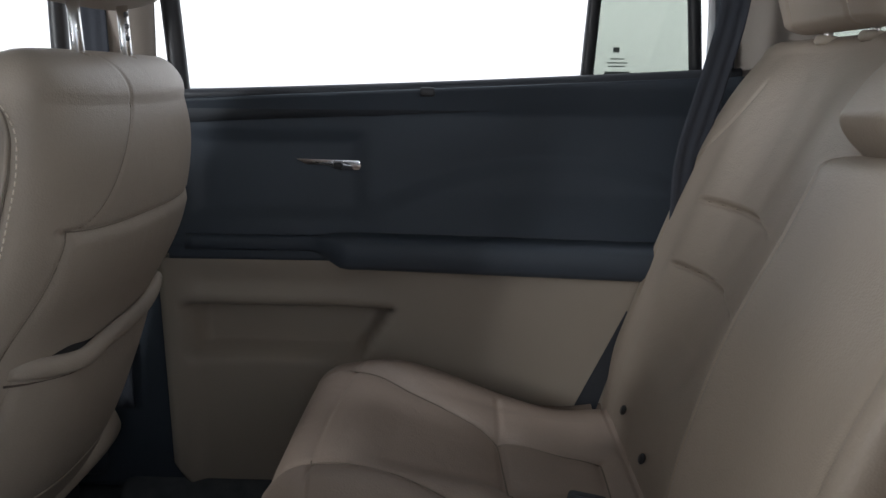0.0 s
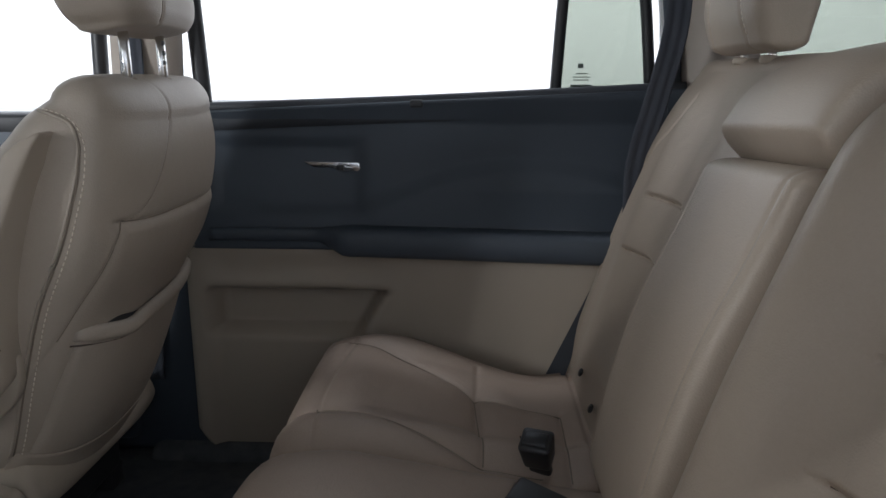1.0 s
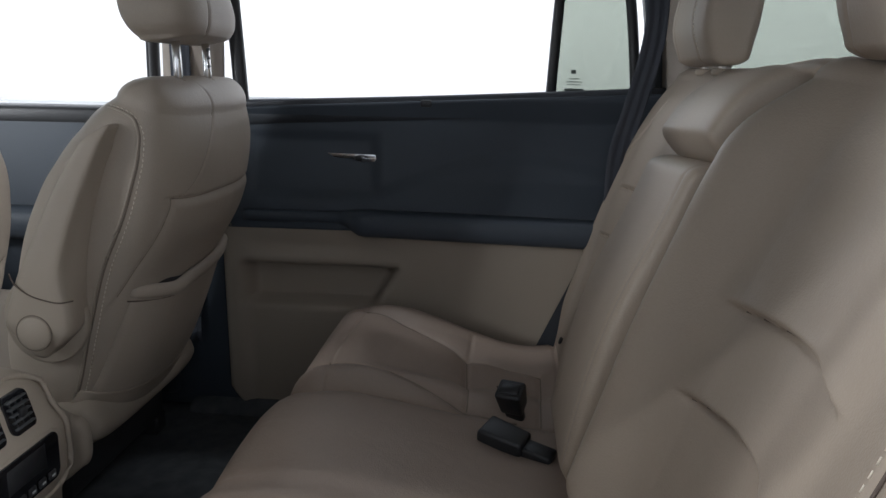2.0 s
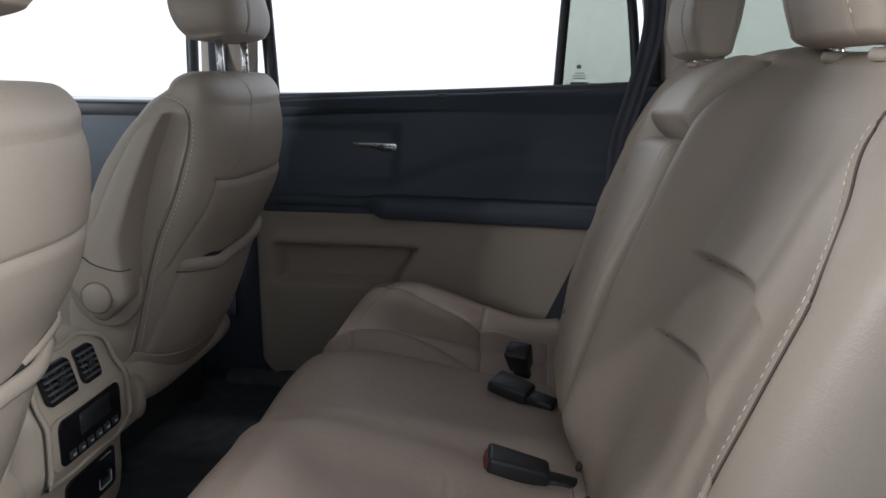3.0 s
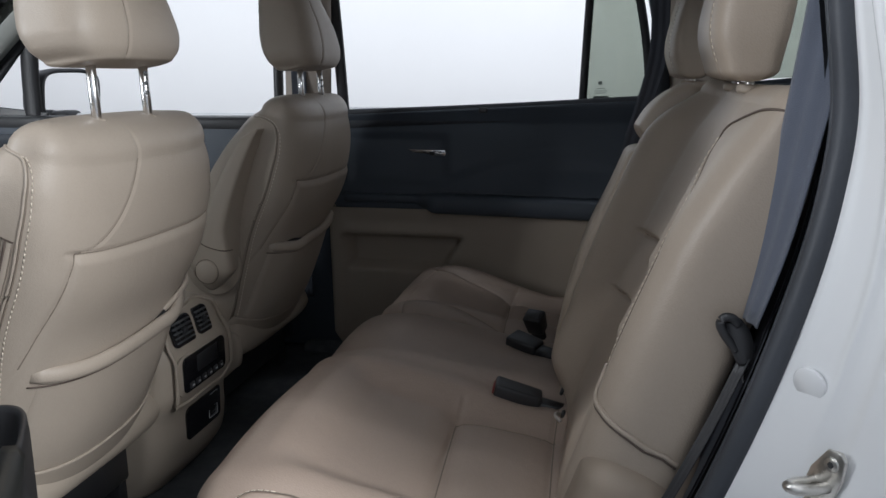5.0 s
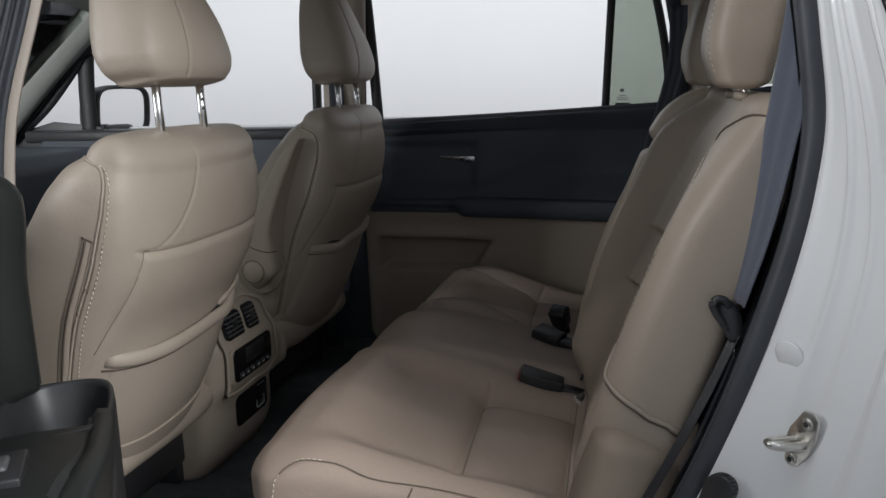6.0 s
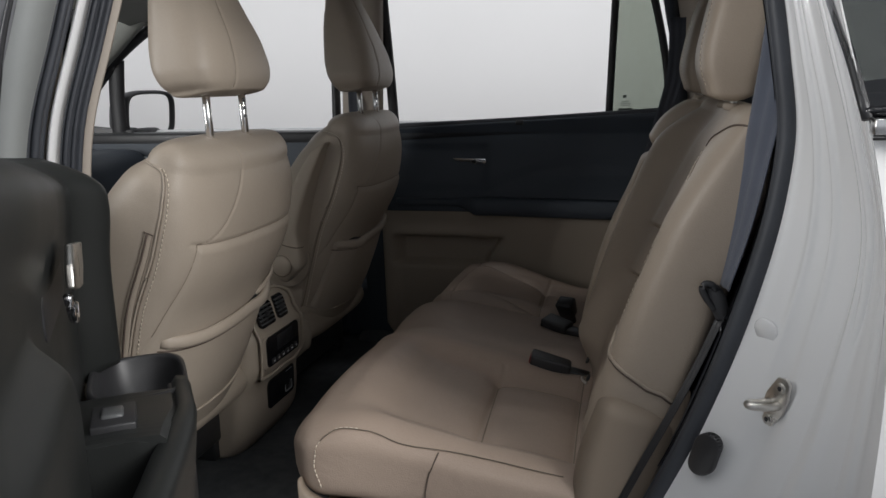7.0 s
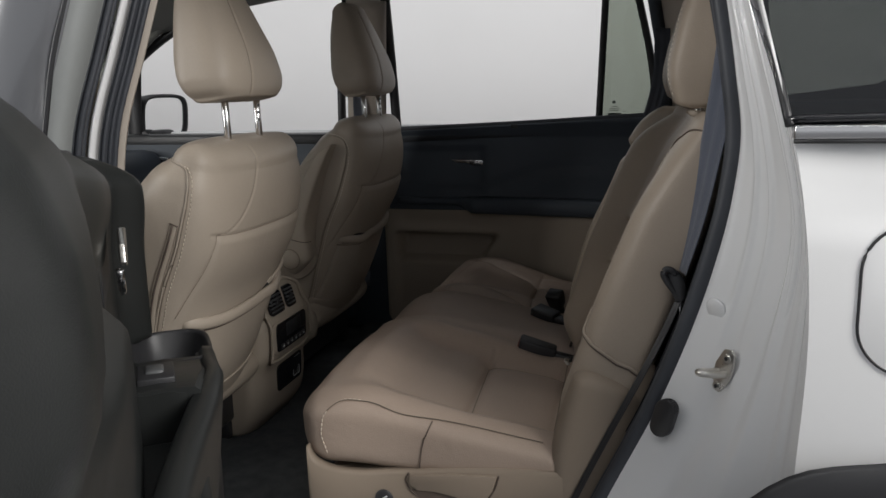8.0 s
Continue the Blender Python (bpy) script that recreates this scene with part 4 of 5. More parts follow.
# ---- car shell ----
def car_shell():
    car = thing("car_body", "white car body shell with open rear doorway", "car", at=(0.2, 0, 0.3))
    part("floor_pan", block((-1.7, -0.80, 0.33), (2.0, 0.80, 0.42), 0.01), CARPET, car, "black carpet floor")
    # roof with its lining
    for name, mat, dz in (("headliner", HEADLINER, 0.0), ("roof_panel", PAINT, 0.05)):
        loops = []
        for x, z in smooth_line([(-1.0, 1.60), (-0.6, 1.69), (0.0, 1.73), (0.8, 1.735), (1.6, 1.70), (2.1, 1.62)], 24):
            loops.append([(x, y, z + dz - 0.05 * abs(y / 0.74) ** 4) for y in np.linspace(-0.74, 0.74, 25)])
        bm = rings(loops, closed=False)
        bmesh.ops.solidify(bm, geom=bm.faces[:], thickness=0.015)
        part(name, bm, mat, car)
    # front bulkhead with the dashboard, and the tail
    part("dashboard", block((-1.55, -0.76, 0.55), (-1.0, 0.76, 1.12), 0.06, 4), DARK, car)
    part("bulkhead", block((-1.70, -0.85, 0.33), (-1.62, 0.85, 1.12), 0.02), DARK, car)
    part("tail_panel", block((2.02, -0.88, 0.35), (2.12, 0.88, 1.60), 0.03), PAINT, car)
    ws = part("windshield", plate([(-1.66, -0.74, 1.11), (-1.66, 0.74, 1.11), (-0.98, 0.70, 1.61), (-0.98, -0.70, 1.61)], 0.005, (-0.5, 0, 0.8)), CLEARGLASS, car, smooth=False)
    ws.visible_shadow = False
    for s in (-1, 1):
        # front pillar
        part("front_pillar", tube([(-1.56, s * 0.79, 1.17), (-1.40, s * 0.77, 1.305), (-1.115, s * 0.745, 1.525), (-0.95, s * 0.72, 1.635), (-0.70, s * 0.70, 1.70)], 0.066, 14, 24, flat=0.5), GREYTRIM, car)
        # middle pillar with inner trim
        part("middle_pillar", tube([(-0.17, s * 0.81, 0.42), (-0.17, s * 0.81, 1.15), (-0.155, s * 0.785, 1.30), (-0.12, s * 0.72, 1.64)], 0.075, 14, 24, flat=0.5, side=(1, 0, 0)), PILLAR, car)
        part("pillar_foot", block((-0.33, min(s * 0.76, s * 0.87), 0.42), (-0.06, max(s * 0.76, s * 0.87), 1.16), 0.02), DARK, car)
        # roof rail
        part("roof_rail", tube([(-1.0, s * 0.735, 1.60), (-0.5, s * 0.735, 1.70), (0.2, s * 0.735, 1.72), (1.0, s * 0.735, 1.71), (1.9, s * 0.72, 1.64)], 0.04, 12, 30), PAINT if s < 0 else DARK, car)
        # rear pillar: painted opening edge, seal and inner trim
        if s > 0:
            part("opening_edge", tube([(0.900, 0.815, 1.20), (0.892, 0.805, 1.36), (0.862, 0.755, 1.50), (0.83, 0.735, 1.66)], 0.007, 8, 24), PAINT, car)
            part("opening_seal", tube([(0.918, 0.79, 0.90), (0.915, 0.79, 1.22), (0.902, 0.78, 1.36), (0.872, 0.745, 1.50), (0.84, 0.72, 1.66)], 0.013, 10, 30), RUBBER, car)
            ribbon([[(0.893, 0.728, 0.90), (0.890, 0.728, 1.22), (0.874, 0.722, 1.38), (0.825, 0.69, 1.66)], [(0.928, 0.770, 0.90), (0.925, 0.770, 1.22), (0.911, 0.760, 1.38), (0.863, 0.715, 1.66)]], "pillar_lip", DARK, car, "dark pillar edge", 24, 0.004)
            ribbon([[(0.925, 0.775, 0.90), (0.922, 0.775, 1.22), (0.908, 0.765, 1.38), (0.86, 0.72, 1.66)], [(0.99, 0.75, 0.90), (0.985, 0.75, 1.22), (0.98, 0.74, 1.38), (0.95, 0.70, 1.66)], [(1.06, 0.72, 0.90), (1.06, 0.72, 1.22), (1.06, 0.715, 1.38), (1.05, 0.69, 1.66)]], "rear_pillar", PILLAR, car, "grey-beige pillar trim", 24, 0.004)
        else:
            part("rear_pillar", tube([(1.005, s * 0.72, 0.95), (1.0, s * 0.72, 1.25), (0.985, s * 0.71, 1.45), (0.955, s * 0.69, 1.66)], 0.03, 14, 24, flat=0.6, side=(1, 0, 0)), DARK, car)
        part("sill_panel", block((-0.2, min(s * 0.72, s * 0.88), 0.30), (1.0, max(s * 0.72, s * 0.88), 0.45), 0.03, 3), PAINT if s < 0 else CARPET, car)
    # cargo side walls and quarter windows
    for s in (-1, 1):
        part("cargo_wall", block((1.05, min(s * 0.70, s * 0.76), 0.42), (2.02, max(s * 0.70, s * 0.76), 1.27), 0.02), DARK, car)
        if s > 0:
            part("cargo_sill", plate([(1.05, 0.84, 1.20), (2.0, 0.84, 1.20), (2.0, 0.84, 1.48), (1.72, 0.84, 1.395), (1.55, 0.84, 1.315), (1.28, 0.84, 1.285), (1.05, 0.84, 1.265)], 0.03, (0, -1, 0), 0.004), DARK, car, "dark window sill climbing to the rear")
        out = [(1.025, s * 0.90, 1.275), (1.75, s * 0.90, 1.30), (1.68, s * 0.79, 1.62), (0.915, s * 0.79, 1.62)]
        if s < 0:
            out = out[::-1]
        part("quarter_glass", plate(out, 0.005, (0, s, 0.2)), SMOKED if s < 0 else PRIVACY, car, "dark privacy glass", smooth=False)
    return car


car = car_shell()


def left_jamb(car):
    """The painted rear edge of the open doorway, its seal, striker and plugs."""
    inner = [(0.925, -0.70, 1.50), (0.956, -0.70, 1.343), (0.968, -0.70, 1.25), (0.962, -0.70, 1.17), (0.933, -0.70, 1.039), (0.87, -0.70, 0.844), (0.772, -0.70, 0.626), (0.70, -0.70, 0.44)]
    seal = [(0.945, -0.745, 1.50), (0.972, -0.745, 1.342), (0.983, -0.745, 1.255), (0.976, -0.745, 1.17), (0.948, -0.745, 1.031), (0.887, -0.745, 0.852), (0.793, -0.745, 0.640), (0.72, -0.745, 0.44)]
    mid = [(0.958, -0.82, 1.50), (0.995, -0.83, 1.36), (1.02, -0.84, 1.27), (1.045, -0.84, 1.138), (1.02, -0.84, 0.961), (0.955, -0.84, 0.74), (0.88, -0.84, 0.56), (0.83, -0.84, 0.42)]
    step = [(0.965, -0.87, 1.50), (1.005, -0.88, 1.36), (1.03, -0.885, 1.26), (1.055, -0.885, 1.138), (1.045, -0.885, 0.961), (1.02, -0.885, 0.76), (0.99, -0.885, 0.58), (0.96, -0.885, 0.42)]
    edge = [(0.962, -0.90, 1.50), (1.0, -0.905, 1.36), (1.028, -0.915, 1.262), (1.048, -0.925, 1.152), (1.058, -0.93, 1.036), (1.055, -0.93, 0.83), (1.045, -0.92, 0.6), (1.03, -0.91, 0.42)]
    def between(a, b, t, out=0.0):
        return [(p[0] + (q[0] - p[0]) * t - out * 0.6, p[1] + (q[1] - p[1]) * t - out * 0.8, p[2] + (q[2] - p[2]) * t) for p, q in zip(a, b)]
    def pressed(a, b, u0, u1, ribs, steps, name, label):
        """A painted sheet from line a to line b, with raised ribs that fade towards the sill."""
        la, lb = smooth_line(a, 90), smooth_line(b, 90)
        loops = []
        for u in np.linspace(u0, u1, steps):
            lp = []
            for p, q in zip(la, lb):
                m = p + (q - p) * u
                top = ease((m[2] - 0.90) / 0.18)
                out = sum(h * bump_line(u - c, w) * (top if k > 0 else 1 - 0.6 * top) for c, w, h, k in ribs)
                lp.append((m[0] - 0.62 * out, m[1] - 0.78 * out, m[2]))
            loops.append(lp)
        part(name, rings(loops, closed=False), PAINT, car, label)

    pressed(seal, mid, 0.0, 1.0, ((0.44, 0.045, 0.0038, 1), (0.70, 0.05, 0.0045, 1), (0.62, 0.16, -0.008, -1), (0.10, 0.05, 0.002, 1)), 90, "doorway_edge", "white painted doorway edge")
    pressed(mid, step, 0.0, 1.0, ((0.22, 0.12, 0.005, 1), (0.62, 0.13, -0.003, 1), (0.3, 0.2, 0.005, -1)), 40, "pressed_rib", "white painted pressed rib")
    pressed(step, edge, 0.0, 1.0, ((0.45, 0.16, -0.004, 1), (0.45, 0.16, -0.004, -1)), 24, "outer_flange", "white painted outer flange")
    for a, b, q, low in ((seal, mid, 0.44, 1.00), (seal, mid, 0.70, 1.00), (mid, step, 0.5, 0.95)):
        line = smooth_line(between(a, b, q), 70)
        line = [(x + 0.6 * k, y + 0.8 * k, z) for x, y, z, k in ((*p, 0.0032 + 0.006 * ease((low + 0.12 - p[2]) / 0.12)) for p in line) if z > low]
        part("pressed_bead", tube(line, 0.0062, 20), PAINT, car, "rounded white pressed bead")
    part("door_seal", tube([(a[0] * 0.3 + b[0] * 0.7, -0.738, a[2]) for a, b in zip(inner, seal)], 0.0135, 12, 60, flat=1.0), RUBBER, car, "thick black rubber door seal")
    part("seal_lip", tube([(a[0] * 0.75 + b[0] * 0.25 - 0.002, -0.728, a[2]) for a, b in zip(inner, seal)], 0.0045, 10, 60), RUBBER, car)
    side = [(x + 0.02, -0.69, z) for x, y, z in inner]
    back = [(1.10 if z < 1.26 else x + 0.05, -0.69, z) for x, y, z in inner]
    ribbon([inner, side, back], "inner_trim", BLACK, car, "dark plastic pillar trim")
    low = [p for p in inner if p[2] < 1.26]
    ribbon([[(x + 0.002, -0.705, z) for x, y, z in low], [(x + 0.004, -0.66, z) for x, y, z in low], [(x + 0.03, -0.60, z) for x, y, z in low], [(x + 0.04, -0.40, z) for x, y, z in low]], "pillar_closure", RUBBER, car, "black trim behind the backrest")
    foot = [p for p in inner if 0.60 < p[2] < 1.28]
    ribbon([[(x + 0.04, -0.41, z) for x, y, z in foot], [(x - (0.03 if z < 1.2 else -0.01), -0.40, z) for x, y, z in foot], [(x - (0.055 if z < 1.2 else 0.0), -0.40, z) for x, y, z in foot]], "backrest_bracket", RUBBER, car, "black trim behind the backrest")
    ribbon([[(x + 0.012, -0.69, z) for x, y, z in inner], [(x + 0.045, -0.655, z) for x, y, z in inner]], "pillar_return", RUBBER, car)
    # outer rear panel below the glass, with a wheel arch
    loops = []
    for k in np.linspace(0, 1, 30):
        lp = []
        for q in [e for e in smooth_line(edge, 90) if e[2] < 1.266]:
            x = q[0] + (2.05 - q[0]) * k
            lp.append((x, q[1] - 0.035 * math.sin(math.pi * min(1, k * 1.2)) * math.sin(math.pi * max(0, min(1, (1.3 - q[2]) / 0.9))) + 0.007 * ease(k / 0.06) * ease((q[2] - 1.13) / 0.035), q[2] + 0.03 * k))
        loops.append(lp)
    part("rear_panel", rings(loops, closed=False), PAINT, car, "glossy white rear side panel")
    part("glass_molding", block((1.026, -0.934, 1.260), (1.76, -0.912, 1.2765), 0.0018, 2), BRIGHT, car, "bright flat window molding")
    part("molding_seal", tube([(1.026, -0.930, 1.2575), (1.4, -0.936, 1.2575), (1.76, -0.935, 1.2575)], 0.0028, 8, 12), BLACK, car)
    part("glass_edge", tube([(0.925, -0.790, 1.62), (0.983, -0.83, 1.435), (1.007, -0.872, 1.353), (1.022, -0.918, 1.276)], 0.0055, 8, 20), BLACK, car)
    part("glass_foot", tube([(1.020, -0.914, 1.283), (1.4, -0.914, 1.290), (1.75, -0.91, 1.300)], 0.0055, 8, 20), GLOSSBLACK, car)
    arch = smooth_line([(0.965, -0.955, 0.60), (0.985, -0.958, 0.70), (1.015, -0.96, 0.765), (1.06, -0.962, 0.806), (1.154, -0.964, 0.832), (1.32, -0.966, 0.855), (1.5, -0.966, 0.862), (1.75, -0.96, 0.84), (1.93, -0.95, 0.74)], 50)
    part("arch_molding", tube(arch, 0.034, 12, flat=0.45, side=(0, 0, 1)), BLACK, car, "black plastic wheel arch molding")
    fine = [e for e in smooth_line(edge, 90) if e[2] < 1.266][::-1]

    def skin(x, z):
        q = [np.interp(z, [e[2] for e in fine], [e[k] for e in fine]) for k in range(2)]
        k = (x - q[0]) / (2.05 - q[0])
        return q[1] - 0.035 * math.sin(math.pi * min(1, k * 1.2)) * math.sin(math.pi * max(0, min(1, (1.3 - z) / 0.9)))

    flap = [(x, skin(x, z - 0.03 * (x - 1.05)), z) for x, y, z in round_outline(1.112, 1.285, 0.972, 1.160, 0.06, lambda u, v: (u, 0, v), 10)]
    part("fuel_flap", plate([(x, y - 0.0022, z) for x, y, z in flap], 0.004, (0, 1, 0), 0.0012), PAINT, car, "white fuel flap")
    part("flap_gap", tube([(x, y - 0.001, z) for x, y, z in flap + flap[:1]], 0.0021, 6), BLACK, car)
    # striker: a screwed plate with a bent bar
    n = Vector((-0.78, -0.62, 0)).normalized()
    t = Vector((0.62, -0.78, 0)).normalized()
    c = Vector((0.9735, -0.800, 0.911))
    shape = [(-0.010, 0.040), (0.006, 0.042), (0.016, 0.034), (0.022, 0.010), (0.022, -0.012), (0.012, -0.034), (-0.002, -0.042), (-0.014, -0.036), (-0.020, -0.010), (-0.020, 0.014)]
    st = part("striker_plate", plate([tuple(c + t * (u * 0.82 + v * 0.30) + Vector((0, 0, v * 0.92))) for u, v in shape], 0.0045, n, 0.001), STEEL, car, "zinc door striker plate")
    part("striker_loop", tube([tuple(c + n * d + t * u + Vector((0, 0, v))) for d, u, v in ((0.0, 0.007, -0.002), (0.024, 0.006, 0.001), (0.038, 0.004, 0.004), (0.044, 0.000, 0.005), (0.044, -0.004, 0.005), (0.036, -0.007, 0.004), (0.020, -0.008, 0.001), (0.0, -0.008, -0.001))], 0.0054, 12, 34), STEEL, st)
    for u, v in ((0.010, 0.024), (-0.008, -0.024)):
        part("screw", disc(tuple(c + n * 0.0035 + t * u + Vector((0, 0, v))), tuple(n), 0.0075, 0.003, 20, 0.001), STEEL, st)
        part("screw_recess", disc(tuple(c + n * 0.0066 + t * u + Vector((0, 0, v))), tuple(n), 0.0035, 0.0005, 6, 0.0001), BLACK, st)
    stop = round_outline(-0.020, 0.020, -0.034, 0.034, 0.0195, lambda u, v: (u, v))
    part("bump_stop", plate([(0.8965 + 0.72 * (u + v * 0.30), -0.776 - 0.69 * (u + v * 0.30), 0.822 + v) for u, v in stop], 0.012, (-0.72, -0.69, 0), 0.003), BLACK, car, "black rubber bump stop")
    part("body_plug", disc((0.9622, -0.7682, 0.998), (-0.70, -0.70, -0.12), 0.0175, 0.0045, 32, 0.002), PAINT, car, "white round body plug")


left_jamb(car)


def wheel(x, y):
    w = thing("wheel", "black tyre on a plain alloy wheel", "wheel", "wheels", at=(x, y, 0.37))
    s = 1 if y > 0 else -1
    n = 40
    prof = [(0.24, -0.10), (0.33, -0.115), (0.365, -0.09), (0.37, 0.0), (0.365, 0.09), (0.33, 0.115), (0.24, 0.10)]
    part("tyre", rings([[(x + r * math.cos(2 * math.pi * k / n), y + d, 0.37 + r * math.sin(2 * math.pi * k / n)) for k in range(n)] for r, d in prof], cap=False), TYRE, w)
    part("rim", disc((x, y - 0.09 * s, 0.37), (0, s, 0), 0.245, 0.17, 40, 0.02), STEEL, w)


for x in (-1.45, 1.50):
    for y in (-0.83, 0.83):
        wheel(x, y)


# ---- doors ----
def door_surface(x, z):
    """Depth of the right rear door's inner trim (y of the face) at x, z."""
    y = 0.742 + 0.018 * math.sin(math.pi * min(1, max(0, (z - 0.95) / 0.27)))
    y -= 0.022 * max(0, min(1, (z - 1.16) / 0.05))
    if z < 0.93:
        y = 0.735 + 0.03 * (0.93 - z)
    y -= 0.05 * max(0, min(1, (x - 0.30) / 0.45)) * max(0, min(1, (1.02 - z) / 0.12))
    arc = 0.955 + 0.135 * math.sin(math.pi * max(0, min(1, (x - 0.20) / 0.85)))
    y -= 0.008 * max(0, min(1, (arc - z) / 0.03)) * max(0, min(1, (x - 0.22) / 0.1))
    return y


def rear_door_right():
    d = thing("rear_door", "closed rear door with dark upper and beige lower trim", "car door", "rear doors", at=(0.4, 0.80, 0.42))

    def sheet(name, mat, x0, x1, z0, z1, dent, nx=90, nz=60, label=""):
        loops = [[(x, door_surface(x, z) + dent(x, z), z) for z in np.linspace(z0(x), z1(x), nz)] for x in np.linspace(x0, x1, nx)]
        bm = rings(loops, closed=False)
        bmesh.ops.recalc_face_normals(bm, faces=bm.faces)
        bmesh.ops.solidify(bm, geom=bm.faces[:], thickness=0.004)
        return part(name, bm, mat, d, label)

    sill = lambda x: 1.188 + 0.041 * (x + 0.02) / 0.88

    def up(x, z):
        # raised inner field round the handle
        e = min(x + 0.03, 0.30 - x, z - 0.965, 1.135 - z)
        return 0.010 * ease(e / 0.03)
    sheet("upper_trim", DARK, -0.075, 0.93, lambda x: 0.90, lambda x: sill(x) - 0.004, up, label="blue-black upper door trim")

    def low(x, z):
        lim = 0.352 - max(0, 0.82 - z) * 0.62
        e = min(x + 0.050, lim - x, 0.818 - z)
        mouth = ease(e / 0.016) * ease((z - 0.700) / 0.012)         # open map pocket
        wall = ease(min(x + 0.050, lim - x) / 0.02) * ease((0.708 - z) / 0.012)
        hollow = ease((x + 0.06) / 0.06) * ease((0.42 - x) / 0.2) * bump_line(z - 0.855, 0.03)
        return 0.085 * mouth + 0.014 * wall + 0.012 * hollow
    sheet("lower_trim", BEIGE, -0.085, 0.93, lambda x: 0.44 + 0.05 * max(0, 1 - (x + 0.085) / 0.05) ** 2, lambda x: 0.91, low, label="beige lower door trim with a map pocket")
    loops = []
    for x in np.linspace(-0.03, 0.95, 60):
        t = max(0, min(1, (x - 0.195) / 0.07))
        t = t * t * (3 - 2 * t)
        top, bot, deep = 0.945 + 0.008 * t, 0.917 - 0.024 * t, 0.012 + 0.050 * t
        y = 0.735 - (0.05 * max(0, min(1, (x - 0.30) / 0.45)))
        ring = []
        for k in range(16):
            a = 2 * math.pi * k / 16
            c, s = math.cos(a), math.sin(a)
            ring.append((x, y + 0.02 - (deep + 0.02) * (0.5 + 0.5 * math.copysign(abs(c) ** 0.6, c)), (top + bot) / 2 + (top - bot) / 2 * math.copysign(abs(s) ** 0.5, s)))
        loops.append(ring)
    part("armrest", rings(loops), DARK, d, "dark padded armrest")
    # sill strip, window stop clip
    part("window_seal", tube([(-0.05, 0.745, 1.188), (0.4, 0.742, 1.205), (0.93, 0.74, 1.232)], 0.010, 10, 20, flat=0.8), RUBBER, d)
    part("sill_clip", block((0.39, 0.722, 1.190), (0.416, 0.752, 1.206), 0.004), BLACK, d)
    # handle
    h = part("handle_bezel", plate(round_outline(0.155, 0.29, 1.048, 1.118, 0.02, lambda u, v: (u, 0.770, v)), 0.010, (0, 1, 0), 0.003), BLACK, d)
    part("handle", plate([(0.165, 0.762, 1.079), (0.282, 0.757, 1.078), (0.285, 0.757, 1.066), (0.28, 0.757, 1.059), (0.245, 0.760, 1.058), (0.225, 0.762, 1.066), (0.185, 0.764, 1.067)], 0.008, (0, 1, 0), 0.002), CHROME, h, "chrome door handle")
    part("lock_knob", block((0.235, 0.752, 1.062), (0.25, 0.762, 1.073), 0.003), BLACK, h)
    # window frame: front post, divider, rear post, header
    part("front_post", tube([(-0.055, 0.825, 1.17), (-0.058, 0.80, 1.38), (-0.055, 0.735, 1.65)], 0.018, 10, 16, flat=0.8, side=(1, 0, 0)), BLACK, d)
    part("divider", tube([(0.683, 0.825, 1.20), (0.692, 0.80, 1.40), (0.705, 0.735, 1.64)], 0.012, 10, 16, side=(1, 0, 0)), BLACK, d)
    part("rear_post", tube([(0.878, 0.82, 1.22), (0.855, 0.80, 1.40), (0.80, 0.735, 1.64)], 0.012, 10, 16, side=(1, 0, 0)), BLACK, d)
    part("header", tube([(-0.05, 0.735, 1.67), (0.4, 0.735, 1.69), (0.82, 0.735, 1.67)], 0.02, 10, 16), BLACK, d)
    part("belt_ledge", plate([(-0.07, 0.745, 1.141), (-0.07, 0.85, 1.141), (0.95, 0.85, 1.184), (0.95, 0.745, 1.184)], 0.03, (0, 0, 1)), RUBBER, d)
    g = ribbon([[(0.688, 0.822, 1.19), (0.697, 0.80, 1.40), (0.708, 0.737, 1.63)], [(0.876, 0.822, 1.19), (0.852, 0.80, 1.40), (0.80, 0.737, 1.63)]], "fixed_pane", PRIVACY, d, "tinted fixed rear pane", 16, 0.004, False)
    g.visible_shadow = False
    # printed marks on the pane
    for k, (x, z, w, h2) in enumerate(((0.714, 1.228, 0.045, 0.007), (0.72, 1.243, 0.030, 0.002), (0.718, 1.249, 0.036, 0.002), (0.724, 1.256, 0.024, 0.002), (0.728, 1.268, 0.011, 0.009))):
        part("print_mark", block((x, 0.8145, z), (x + w, 0.8155, z + h2), 0), GREYPRINT, g, smooth=False)
    # dark wedge laid on the trim as the shadow of the gap at its end
    part("gap_shade", plate([(x, door_surface(x, z) - 0.006, z) for x, z in ((0.670, 0.650), (0.750, 0.833), (0.759, 0.825), (0.700, 0.617))], 0.004, (0, 1, 0)), RUBBER, d, smooth=False)
    # outer skin
    part("outer_panel", block((-0.12, 0.88, 0.42), (1.0, 0.93, 1.20), 0.02), PAINT, d)
    return d


rear_door_right()


